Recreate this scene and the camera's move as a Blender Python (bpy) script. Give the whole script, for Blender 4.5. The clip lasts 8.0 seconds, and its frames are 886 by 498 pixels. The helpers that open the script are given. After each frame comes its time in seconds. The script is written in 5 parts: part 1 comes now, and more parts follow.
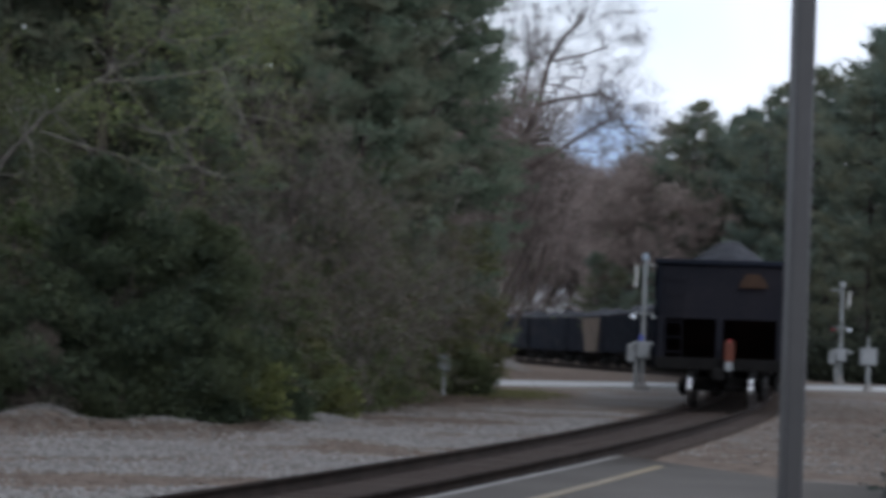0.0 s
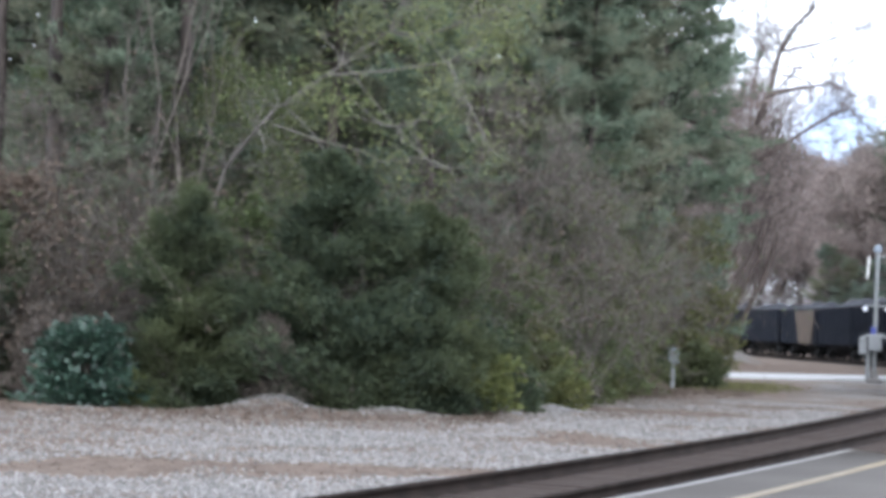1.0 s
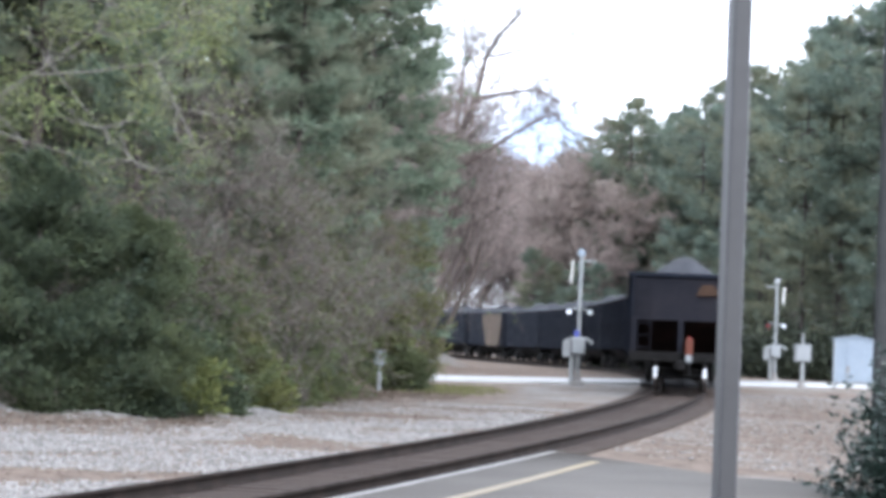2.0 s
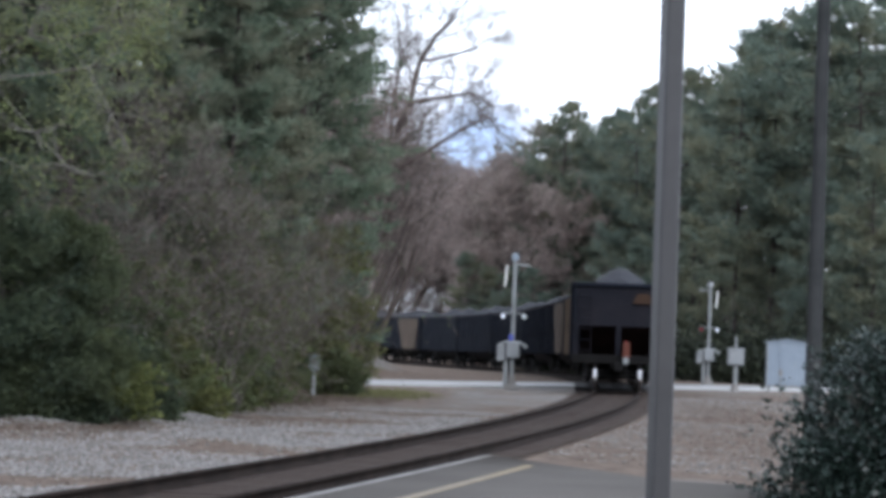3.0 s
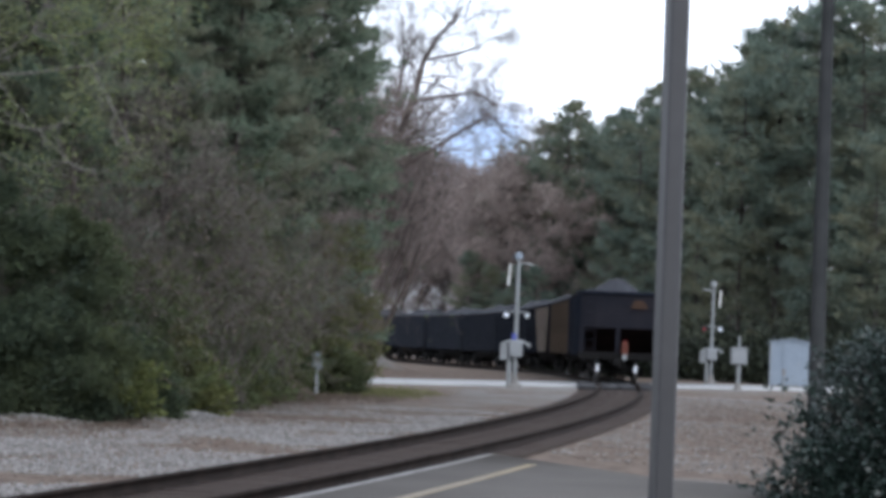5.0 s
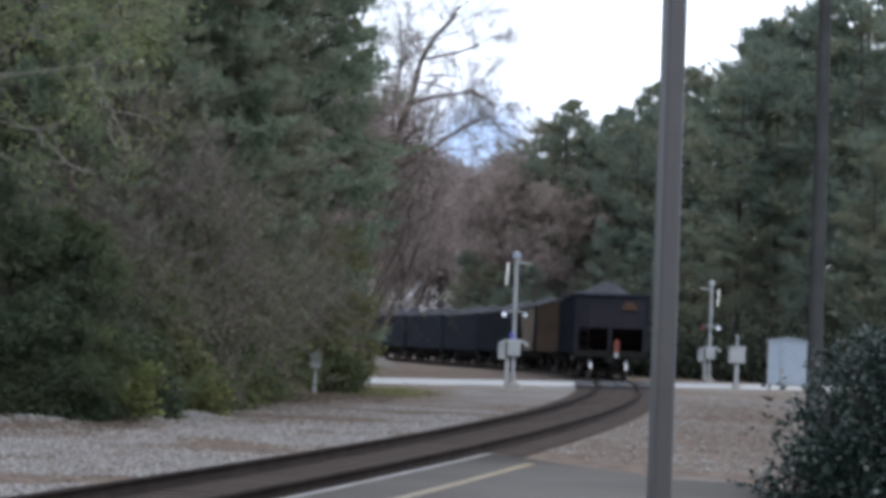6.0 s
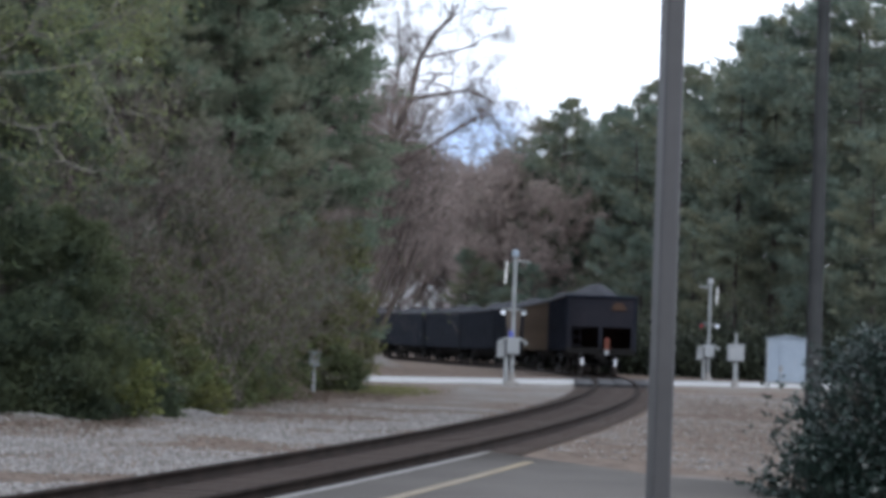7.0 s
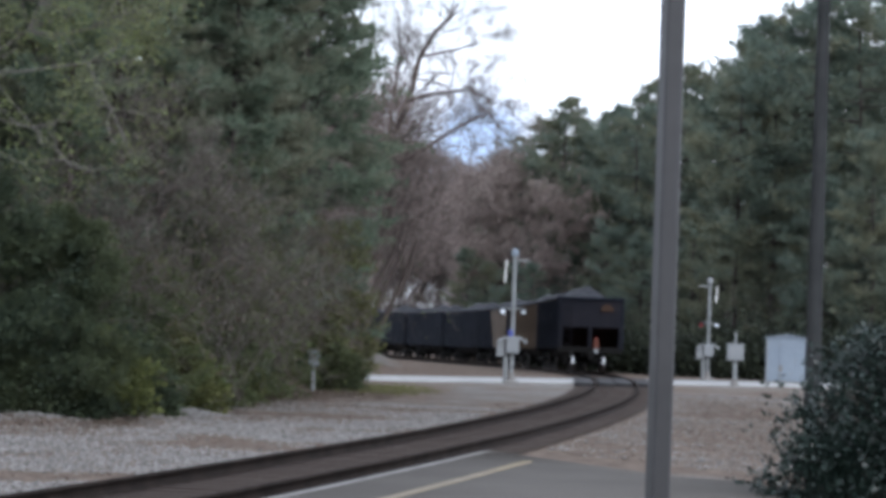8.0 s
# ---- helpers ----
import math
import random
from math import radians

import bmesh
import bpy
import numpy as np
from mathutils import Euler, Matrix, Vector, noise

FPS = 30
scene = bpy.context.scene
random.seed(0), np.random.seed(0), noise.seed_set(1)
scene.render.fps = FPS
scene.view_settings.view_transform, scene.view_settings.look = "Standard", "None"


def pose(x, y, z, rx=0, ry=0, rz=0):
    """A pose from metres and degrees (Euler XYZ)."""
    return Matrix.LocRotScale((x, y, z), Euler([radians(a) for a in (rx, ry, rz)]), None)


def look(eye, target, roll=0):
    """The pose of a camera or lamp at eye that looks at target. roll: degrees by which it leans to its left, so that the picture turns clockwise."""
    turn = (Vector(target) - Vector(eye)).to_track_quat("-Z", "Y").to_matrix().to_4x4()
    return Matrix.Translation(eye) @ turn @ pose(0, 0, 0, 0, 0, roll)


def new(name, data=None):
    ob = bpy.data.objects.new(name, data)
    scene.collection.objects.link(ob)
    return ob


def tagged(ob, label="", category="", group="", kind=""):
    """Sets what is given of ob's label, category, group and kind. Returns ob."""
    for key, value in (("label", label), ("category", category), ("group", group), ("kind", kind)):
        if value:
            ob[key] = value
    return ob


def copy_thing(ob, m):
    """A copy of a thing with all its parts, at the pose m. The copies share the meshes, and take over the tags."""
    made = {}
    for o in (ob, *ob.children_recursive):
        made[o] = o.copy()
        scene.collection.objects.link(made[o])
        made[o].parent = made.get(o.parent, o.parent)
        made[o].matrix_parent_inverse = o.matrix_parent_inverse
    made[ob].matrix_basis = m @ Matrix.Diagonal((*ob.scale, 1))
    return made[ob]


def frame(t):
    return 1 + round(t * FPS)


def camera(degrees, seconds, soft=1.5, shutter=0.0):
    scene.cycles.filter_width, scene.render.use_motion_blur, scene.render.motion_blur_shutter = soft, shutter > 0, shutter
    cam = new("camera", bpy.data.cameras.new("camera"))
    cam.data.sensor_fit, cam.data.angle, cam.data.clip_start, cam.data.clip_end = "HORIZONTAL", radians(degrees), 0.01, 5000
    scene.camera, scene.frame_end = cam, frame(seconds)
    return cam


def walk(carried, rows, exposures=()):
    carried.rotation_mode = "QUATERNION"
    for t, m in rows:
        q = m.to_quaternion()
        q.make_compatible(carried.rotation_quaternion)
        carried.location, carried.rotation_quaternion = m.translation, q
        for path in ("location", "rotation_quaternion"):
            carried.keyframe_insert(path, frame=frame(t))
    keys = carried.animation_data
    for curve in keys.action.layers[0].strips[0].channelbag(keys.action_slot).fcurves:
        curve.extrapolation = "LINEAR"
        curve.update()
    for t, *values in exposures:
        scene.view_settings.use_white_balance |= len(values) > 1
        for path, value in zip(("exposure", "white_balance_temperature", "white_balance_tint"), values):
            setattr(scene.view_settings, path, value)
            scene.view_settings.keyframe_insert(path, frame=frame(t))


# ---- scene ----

DURATION = 8.0
EYE = Vector((0.0, 0.0, 1.77))

# ---- camera ----
cam = camera(19.77, DURATION, soft=4.4, shutter=0.12)

# seconds, pitch, yaw, lean
PAN = [
    (0.0, 1.914, 2.934, 1.952), (0.1, 1.865, 4.882, 1.980), (0.2, 1.773, 5.975, 1.980), (0.3, 1.666, 6.940, 1.976),
    (0.4, 1.616, 7.410, 1.957), (0.5, 1.566, 7.704, 1.934), (0.7, 1.551, 8.025, 2.006), (1.0, 1.546, 8.076, 2.102),
    (1.2, 1.568, 7.936, 2.119), (1.5, 1.629, 7.027, 2.123), (1.6, 1.659, 6.366, 2.140), (1.7, 1.705, 5.258, 2.142),
    (1.8, 1.760, 3.909, 2.137), (1.9, 1.814, 2.554, 2.130), (2.0, 1.856, 1.492, 2.132), (2.1, 1.913, 0.700, 2.150),
    (2.2, 1.963, 0.123, 2.150), (2.5, 1.985, -0.020, 2.100), (3.0, 2.005, 0.010, 2.000), (3.5, 2.006, 0.035, 1.991),
    (4.0, 1.983, 0.104, 2.126), (4.5, 1.978, 0.105, 2.180), (5.2, 1.971, 0.073, 2.130), (6.0, 1.963, 0.037, 2.030),
    (6.5, 1.946, 0.016, 1.978), (7.0, 1.925, 0.009, 1.991), (7.5, 1.909, 0.000, 2.000), (8.0, 1.904, 0.002, 2.027),
]


def aim(pitch, yaw, lean):
    p, y = radians(pitch), radians(yaw)
    way = Vector((-math.sin(y) * math.cos(p), math.cos(y) * math.cos(p), math.sin(p)))
    return look(EYE, EYE + way * 100, lean)


EXPOSURES = [(t, e, 5830, 10) for t, e in ((0.0, -0.76), (0.3, -0.13), (0.6, 0.40), (1.0, 0.74), (1.5, 1.04), (2.0, 1.07), (2.2, 0.96), (2.8, 0.20), (3.3, -0.02), (8.0, -0.10))]
walk(cam, [(t, aim(p, y, l)) for t, p, y, l in PAN], EXPOSURES)

# ---- world and sun: a bright overcast sky with thin blue gaps ----
world = bpy.data.worlds.new("world")
scene.world = world
world.use_nodes = True
wn, wl = world.node_tree.nodes, world.node_tree.links
bg = wn["Background"]
sky = wn.new("ShaderNodeTexSky")
sky.sky_type, sky.sun_disc = "NISHITA", False
sky.sun_elevation, sky.sun_rotation = radians(30), radians(160)
sky.air_density, sky.dust_density, sky.ozone_density = 1.3, 2.5, 1.0
wc = wn.new("ShaderNodeTexCoord")
wnoise = wn.new("ShaderNodeTexNoise")
wnoise.inputs["Scale"].default_value, wnoise.inputs["Detail"].default_value = 2.6, 5.0
wramp = wn.new("ShaderNodeValToRGB")
wramp.color_ramp.elements[0].position, wramp.color_ramp.elements[1].position = 0.30, 0.52
wramp.color_ramp.elements[0].color, wramp.color_ramp.elements[1].color = (0.35, 0.35, 0.35, 1), (1, 1, 1, 1)
wmix = wn.new("ShaderNodeMix")
wmix.data_type = "RGBA"
wmix.inputs["B"].default_value = (12.2, 12.5, 13.2, 1)
wl.new(wc.outputs["Generated"], wnoise.inputs["Vector"])
wl.new(wnoise.outputs["Fac"], wramp.inputs["Fac"])
wl.new(wramp.outputs["Color"], wmix.inputs["Factor"])
# a thin blue opening low in the cloud beyond the crossing
wdist = wn.new("ShaderNodeVectorMath")
wdist.operation = "DISTANCE"
wdist.inputs[1].default_value = (0.012, 0.9966, 0.074)
wl.new(wc.outputs["Generated"], wdist.inputs[0])
wfine = wn.new("ShaderNodeTexNoise")
wfine.inputs["Scale"].default_value, wfine.inputs["Detail"].default_value = 60.0, 4.0
wl.new(wc.outputs["Generated"], wfine.inputs["Vector"])
wsum = wn.new("ShaderNodeMath")
wsum.operation = "MULTIPLY_ADD"
wsum.inputs[1].default_value = 0.03
wl.new(wfine.outputs["Fac"], wsum.inputs[0])
wl.new(wdist.outputs["Value"], wsum.inputs[2])
wgap = wn.new("ShaderNodeValToRGB")
wgap.color_ramp.elements[0].position, wgap.color_ramp.elements[1].position = 0.026, 0.044
wgap.color_ramp.elements[0].color, wgap.color_ramp.elements[1].color = (0.0, 0.0, 0.0, 1), (1, 1, 1, 1)
wl.new(wsum.outputs[0], wgap.inputs["Fac"])
wmin = wn.new("ShaderNodeMix")
wmin.data_type = "RGBA"
wmin.inputs["A"].default_value = (5.6, 7.0, 9.4, 1)
wl.new(wgap.outputs["Color"], wmin.inputs["Factor"])
wl.new(wmix.outputs["Result"], wmin.inputs["B"])
wl.new(sky.outputs["Color"], wmix.inputs["A"])
wl.new(wmin.outputs["Result"], bg.inputs["Color"])
bg.inputs["Strength"].default_value = 0.15

sun = new("sun", bpy.data.lights.new("sun", "SUN"))
sun.data.energy, sun.data.angle, sun.data.color = 1.5, radians(16), (1.0, 0.96, 0.9)
sun.matrix_world = look((22, -60, 37), (0, 0, 0))


# ---- materials ----
def nodes_of(m):
    m.use_nodes = True
    return m.node_tree.nodes, m.node_tree.links


def surface(name, dark, light, scale, rough=0.85, metal=0.0, bump=0.3, fine=9.0, grain=0.35, island=0.0, dist=0.02, spec=0.4):
    """A surface with stains at one scale, grain at a finer one and relief."""
    m = bpy.data.materials.new(name)
    n, l = nodes_of(m)
    b = n["Principled BSDF"]
    tc = n.new("ShaderNodeTexCoord")
    big, small = n.new("ShaderNodeTexNoise"), n.new("ShaderNodeTexNoise")
    big.inputs["Scale"].default_value, big.inputs["Detail"].default_value = scale, 4
    small.inputs["Scale"].default_value, small.inputs["Detail"].default_value = scale * fine, 3
    for k in (big, small):
        l.new(tc.outputs["Object"], k.inputs["Vector"])
    mix = n.new("ShaderNodeMix")
    mix.inputs["Factor"].default_value = grain
    l.new(big.outputs["Fac"], mix.inputs["A"])
    l.new(small.outputs["Fac"], mix.inputs["B"])
    last = mix.outputs["Result"]
    if island:
        geo = n.new("ShaderNodeNewGeometry")
        isl = n.new("ShaderNodeMix")
        isl.inputs["Factor"].default_value = island
        l.new(last, isl.inputs["A"])
        l.new(geo.outputs["Random Per Island"], isl.inputs["B"])
        last = isl.outputs["Result"]
    ramp = n.new("ShaderNodeValToRGB")
    ramp.color_ramp.elements[0].position, ramp.color_ramp.elements[1].position = 0.3, 0.7
    ramp.color_ramp.elements[0].color, ramp.color_ramp.elements[1].color = (*dark, 1), (*light, 1)
    l.new(last, ramp.inputs["Fac"])
    l.new(ramp.outputs["Color"], b.inputs["Base Color"])
    b.inputs["Roughness"].default_value, b.inputs["Metallic"].default_value = rough, metal
    b.inputs["Specular IOR Level"].default_value = spec
    if bump:
        bp = n.new("ShaderNodeBump")
        bp.inputs["Strength"].default_value, bp.inputs["Distance"].default_value = bump, dist
        l.new(small.outputs["Fac"], bp.inputs["Height"])
        l.new(bp.outputs["Normal"], b.inputs["Normal"])
    return m


def leaf_material(name, dark, light, accent=None, share=0.08, gloss=0.6, thin=0.3, shine=0.15, other=None, much=0.6):
    """Leaves: each one its own tone, part of the light passing through."""
    m = bpy.data.materials.new(name)
    n, l = nodes_of(m)
    b = n["Principled BSDF"]
    geo = n.new("ShaderNodeNewGeometry")
    tc = n.new("ShaderNodeTexCoord")
    big = n.new("ShaderNodeTexNoise")
    big.inputs["Scale"].default_value, big.inputs["Detail"].default_value = 0.9, 3
    l.new(tc.outputs["Object"], big.inputs["Vector"])
    mix = n.new("ShaderNodeMix")
    mix.inputs["Factor"].default_value = 0.6
    l.new(geo.outputs["Random Per Island"], mix.inputs["A"])
    l.new(big.outputs["Fac"], mix.inputs["B"])
    ramp = n.new("ShaderNodeValToRGB")
    e = ramp.color_ramp.elements
    e[0].position, e[1].position = 0.25, 0.75
    e[0].color, e[1].color = (*dark, 1), (*light, 1)
    if accent:
        k = e.new(0.75 + share)
        k.color = (*accent, 1)
    l.new(mix.outputs["Result"], ramp.inputs["Fac"])
    tone = ramp.outputs["Color"]
    if other:  # sprays turning brown or yellow, some trees more than others
        info, wide = n.new("ShaderNodeObjectInfo"), n.new("ShaderNodeTexNoise")
        wide.inputs["Scale"].default_value, wide.inputs["Detail"].default_value = 0.55, 4
        l.new(geo.outputs["Position"], wide.inputs["Vector"])
        both = n.new("ShaderNodeMath")
        both.operation = "MULTIPLY_ADD"
        both.inputs[1].default_value = 0.22
        l.new(info.outputs["Random"], both.inputs[0])
        l.new(wide.outputs["Fac"], both.inputs[2])
        span = n.new("ShaderNodeMapRange")
        span.inputs["From Min"].default_value, span.inputs["From Max"].default_value = 0.52, 0.78
        span.inputs["To Max"].default_value = much
        l.new(both.outputs[0], span.inputs["Value"])
        turn = n.new("ShaderNodeMix")
        turn.data_type = "RGBA"
        turn.inputs["B"].default_value = (*other, 1)
        l.new(span.outputs["Result"], turn.inputs["Factor"])
        l.new(tone, turn.inputs["A"])
        tone = turn.outputs["Result"]
    l.new(tone, b.inputs["Base Color"])
    b.inputs["Roughness"].default_value = gloss
    b.inputs["Specular IOR Level"].default_value = shine
    tr = n.new("ShaderNodeBsdfTranslucent")
    l.new(tone, tr.inputs["Color"])
    ms = n.new("ShaderNodeMixShader")
    ms.inputs["Fac"].default_value = thin
    l.new(b.outputs["BSDF"], ms.inputs[1])
    l.new(tr.outputs["BSDF"], ms.inputs[2])
    l.new(ms.outputs["Shader"], n["Material Output"].inputs["Surface"])
    return m


def glow(name, colour, strength):
    m = bpy.data.materials.new(name)
    n, l = nodes_of(m)
    b = n["Principled BSDF"]
    b.inputs["Base Color"].default_value = (*colour, 1)
    b.inputs["Emission Color"].default_value, b.inputs["Emission Strength"].default_value = (*colour, 1), strength
    return m


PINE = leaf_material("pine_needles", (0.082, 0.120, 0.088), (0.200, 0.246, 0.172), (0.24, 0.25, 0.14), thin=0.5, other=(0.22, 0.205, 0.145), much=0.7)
# far needles lightened and blued: distance haze put into their colour
PINE_FAR = leaf_material("hazed_far_pine_needles", (0.0832, 0.1136, 0.096), (0.1696, 0.2096, 0.1664), (0.2, 0.208, 0.136), thin=0.5, other=(0.19, 0.18, 0.11), much=0.7)
CEDAR = leaf_material("cedar_sprays", (0.024, 0.037, 0.027), (0.076, 0.094, 0.052), (0.12, 0.125, 0.06), other=(0.100, 0.110, 0.046), much=0.5)
SPRING = leaf_material("spring_leaves", (0.12, 0.155, 0.062), (0.285, 0.325, 0.14), (0.40, 0.40, 0.16), thin=0.45, other=(0.21, 0.19, 0.13), much=0.35)
GREYTWIG = leaf_material("grey_brown_twigs", (0.104, 0.0896, 0.08), (0.216, 0.188, 0.1696), (0.24, 0.216, 0.176), thin=0.4)
BRUSHLEAF = leaf_material("brush_leaves", (0.050, 0.072, 0.034), (0.118, 0.145, 0.062), (0.16, 0.165, 0.07), thin=0.4, other=(0.13, 0.115, 0.06), much=0.4)
YELLOWLEAF = leaf_material("yellow_green_leaves", (0.070, 0.088, 0.034), (0.160, 0.172, 0.062), (0.22, 0.20, 0.07), thin=0.4, other=(0.12, 0.105, 0.055), much=0.5)
BROADLEAF = leaf_material("broad_evergreen_leaves", (0.0176, 0.0384, 0.0272), (0.056, 0.096, 0.068), (0.096, 0.136, 0.096), gloss=0.35, thin=0.15, shine=0.5)
# the pale accent paints glossy highlights onto some of the holly leaves
HOLLY = leaf_material("holly_leaves", (0.008, 0.015, 0.0125), (0.028, 0.044, 0.036), (0.12, 0.15, 0.13), gloss=0.32, thin=0.1, shine=0.33)
REDBUD = leaf_material("red_brown_buds", (0.20, 0.162, 0.146), (0.375, 0.315, 0.288), (0.40, 0.33, 0.29), thin=0.45)
UNDERGROWTH = leaf_material("undergrowth_leaves", (0.016, 0.021, 0.016), (0.045, 0.052, 0.034), (0.065, 0.065, 0.042))
BLOSSOM = leaf_material("pale_blossom", (0.352, 0.304, 0.3), (0.496, 0.44, 0.432), thin=0.4)
DEADLEAF = leaf_material("dead_leaves", (0.078, 0.060, 0.047), (0.165, 0.127, 0.100), (0.22, 0.165, 0.122), thin=0.25)
DRYTWIG = leaf_material("dry_pale_twigs", (0.11, 0.092, 0.078), (0.20, 0.172, 0.15), thin=0.3)
TWIGTIP = leaf_material("fine_twig_tips", (0.15, 0.128, 0.118), (0.28, 0.245, 0.23), thin=0.4)
DRYGRASS = leaf_material("dry_grass", (0.10, 0.105, 0.045), (0.20, 0.19, 0.095), thin=0.4)
VINE = surface("vine_stems", (0.056, 0.048, 0.0416), (0.14, 0.12, 0.104), 2.0, island=0.5, bump=0)
BARK = surface("pine_bark", (0.020, 0.016, 0.014), (0.060, 0.048, 0.042), 3.0, island=0.3)
PALEBARK = surface("pale_bark", (0.08, 0.0736, 0.0656), (0.192, 0.176, 0.16), 3.0, island=0.3)
TWIG = surface("bare_twigs", (0.06, 0.0464, 0.04), (0.136, 0.108, 0.0944), 3.0, island=0.4, bump=0)
RAILSTEEL = surface("rusty_rail_steel", (0.012, 0.009, 0.008), (0.032, 0.024, 0.020), 2.0, rough=0.85, metal=0.0, spec=0.05)
TIEWOOD = surface("creosoted_wood", (0.024, 0.0184, 0.016), (0.06, 0.0464, 0.04), 3.0, spec=0.1)
BALLAST = surface("stained_ballast", (0.016, 0.011, 0.0085), (0.060, 0.043, 0.033), 1.2, fine=14, grain=0.7, bump=0.9, dist=0.05, spec=0.08)
STONE = surface("pale_gravel_stones", (0.124, 0.1176, 0.112), (0.28, 0.268, 0.256), 4.0, island=0.7)
ASPHALT = surface("platform_asphalt", (0.074, 0.066, 0.059), (0.118, 0.106, 0.095), 0.6, fine=40, grain=0.5, bump=0.3, spec=0.08)
CONCRETE = surface("concrete_edge", (0.136, 0.1296, 0.124), (0.24, 0.2296, 0.2192), 1.5, fine=15)
ROADTOP = surface("pale_road_surface", (0.24, 0.24, 0.236), (0.344, 0.344, 0.34), 0.5, fine=20)
PANELTOP = surface("worn_crossing_panel", (0.020, 0.020, 0.022), (0.055, 0.054, 0.056), 1.5, fine=12, spec=0.15)
YELLOW = surface("worn_yellow_paint", (0.135, 0.112, 0.082), (0.25, 0.208, 0.142), 2.0, fine=12, grain=0.5)
POLEPAINT = surface("brown_grey_pole_paint", (0.0264, 0.0256, 0.0272), (0.04, 0.0392, 0.0408), 1.2, rough=0.42, bump=0.04, spec=0.45)
POLEWOOD = surface("weathered_pole_wood", (0.0224, 0.024, 0.0248), (0.044, 0.0456, 0.0464), 2.0, spec=0.15)
GALV = surface("galvanised_steel", (0.176, 0.188, 0.192), (0.288, 0.3, 0.308), 2.5, rough=0.55, metal=0.25, bump=0.05)
GREYBOX = surface("grey_cabinet_paint", (0.176, 0.188, 0.2), (0.256, 0.268, 0.28), 1.5, rough=0.6, bump=0.05)
SHEDPAINT = surface("pale_blue_grey_paint", (0.16, 0.192, 0.236), (0.22, 0.256, 0.3), 0.8, rough=0.6, bump=0.05)
WHITEPAINT = surface("white_paint", (0.66, 0.66, 0.65), (0.82, 0.82, 0.81), 2.0, rough=0.6, bump=0.05)
BLUEPAINT = surface("blue_paint", (0.04, 0.056, 0.24), (0.072, 0.088, 0.336), 2.0, rough=0.5, bump=0)
BLACKPAINT = surface("black_paint", (0.0096, 0.0096, 0.0104), (0.024, 0.024, 0.0256), 3.0, rough=0.6, bump=0.05)
CARDARK = surface("dark_blue_black_car_paint", (0.0032, 0.0048, 0.0096), (0.0096, 0.0128, 0.0224), 0.7, rough=0.75, fine=12, spec=0.15)
CARRUST = surface("rusty_dark_car_paint", (0.005, 0.0065, 0.011), (0.017, 0.0155, 0.0195), 0.8, rough=0.8, fine=12, spec=0.12)
CARMAROON = surface("rusted_maroon_plate", (0.010, 0.006, 0.006), (0.034, 0.019, 0.017), 1.2, rough=0.85, fine=10, spec=0.1)
CARTAN = surface("dusty_tan_car_paint", (0.068, 0.052, 0.039), (0.124, 0.094, 0.069), 0.6, rough=0.85, fine=14, spec=0.12)
RUSTPATCH = surface("faded_orange_paint", (0.024, 0.016, 0.013), (0.060, 0.035, 0.022), 3.0, rough=0.85, spec=0.15)
COAL = surface("coal", (0.0048, 0.0056, 0.0088), (0.0224, 0.024, 0.0336), 3.0, rough=0.7, fine=8, bump=1.0, dist=0.08, spec=0.25)
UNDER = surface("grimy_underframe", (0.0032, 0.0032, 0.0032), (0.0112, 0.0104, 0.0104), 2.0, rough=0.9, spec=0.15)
TREAD = surface("polished_wheel_tread", (0.6, 0.6, 0.62), (0.8, 0.8, 0.82), 2.0, rough=0.28, metal=1.0, bump=0)
ORANGE = surface("orange_marker_paint", (0.065, 0.022, 0.015), (0.115, 0.036, 0.023), 3.0, rough=0.6, bump=0, spec=0.2)
REDLAMP = glow("red_lamp_lens", (0.25, 0.015, 0.02), 0.12)
WHITELAMP = glow("lit_lamp_lens", (0.80, 0.85, 0.95), 0.6)
DIMLAMP = glow("dim_lamp_lens", (0.62, 0.68, 0.72), 0.25)


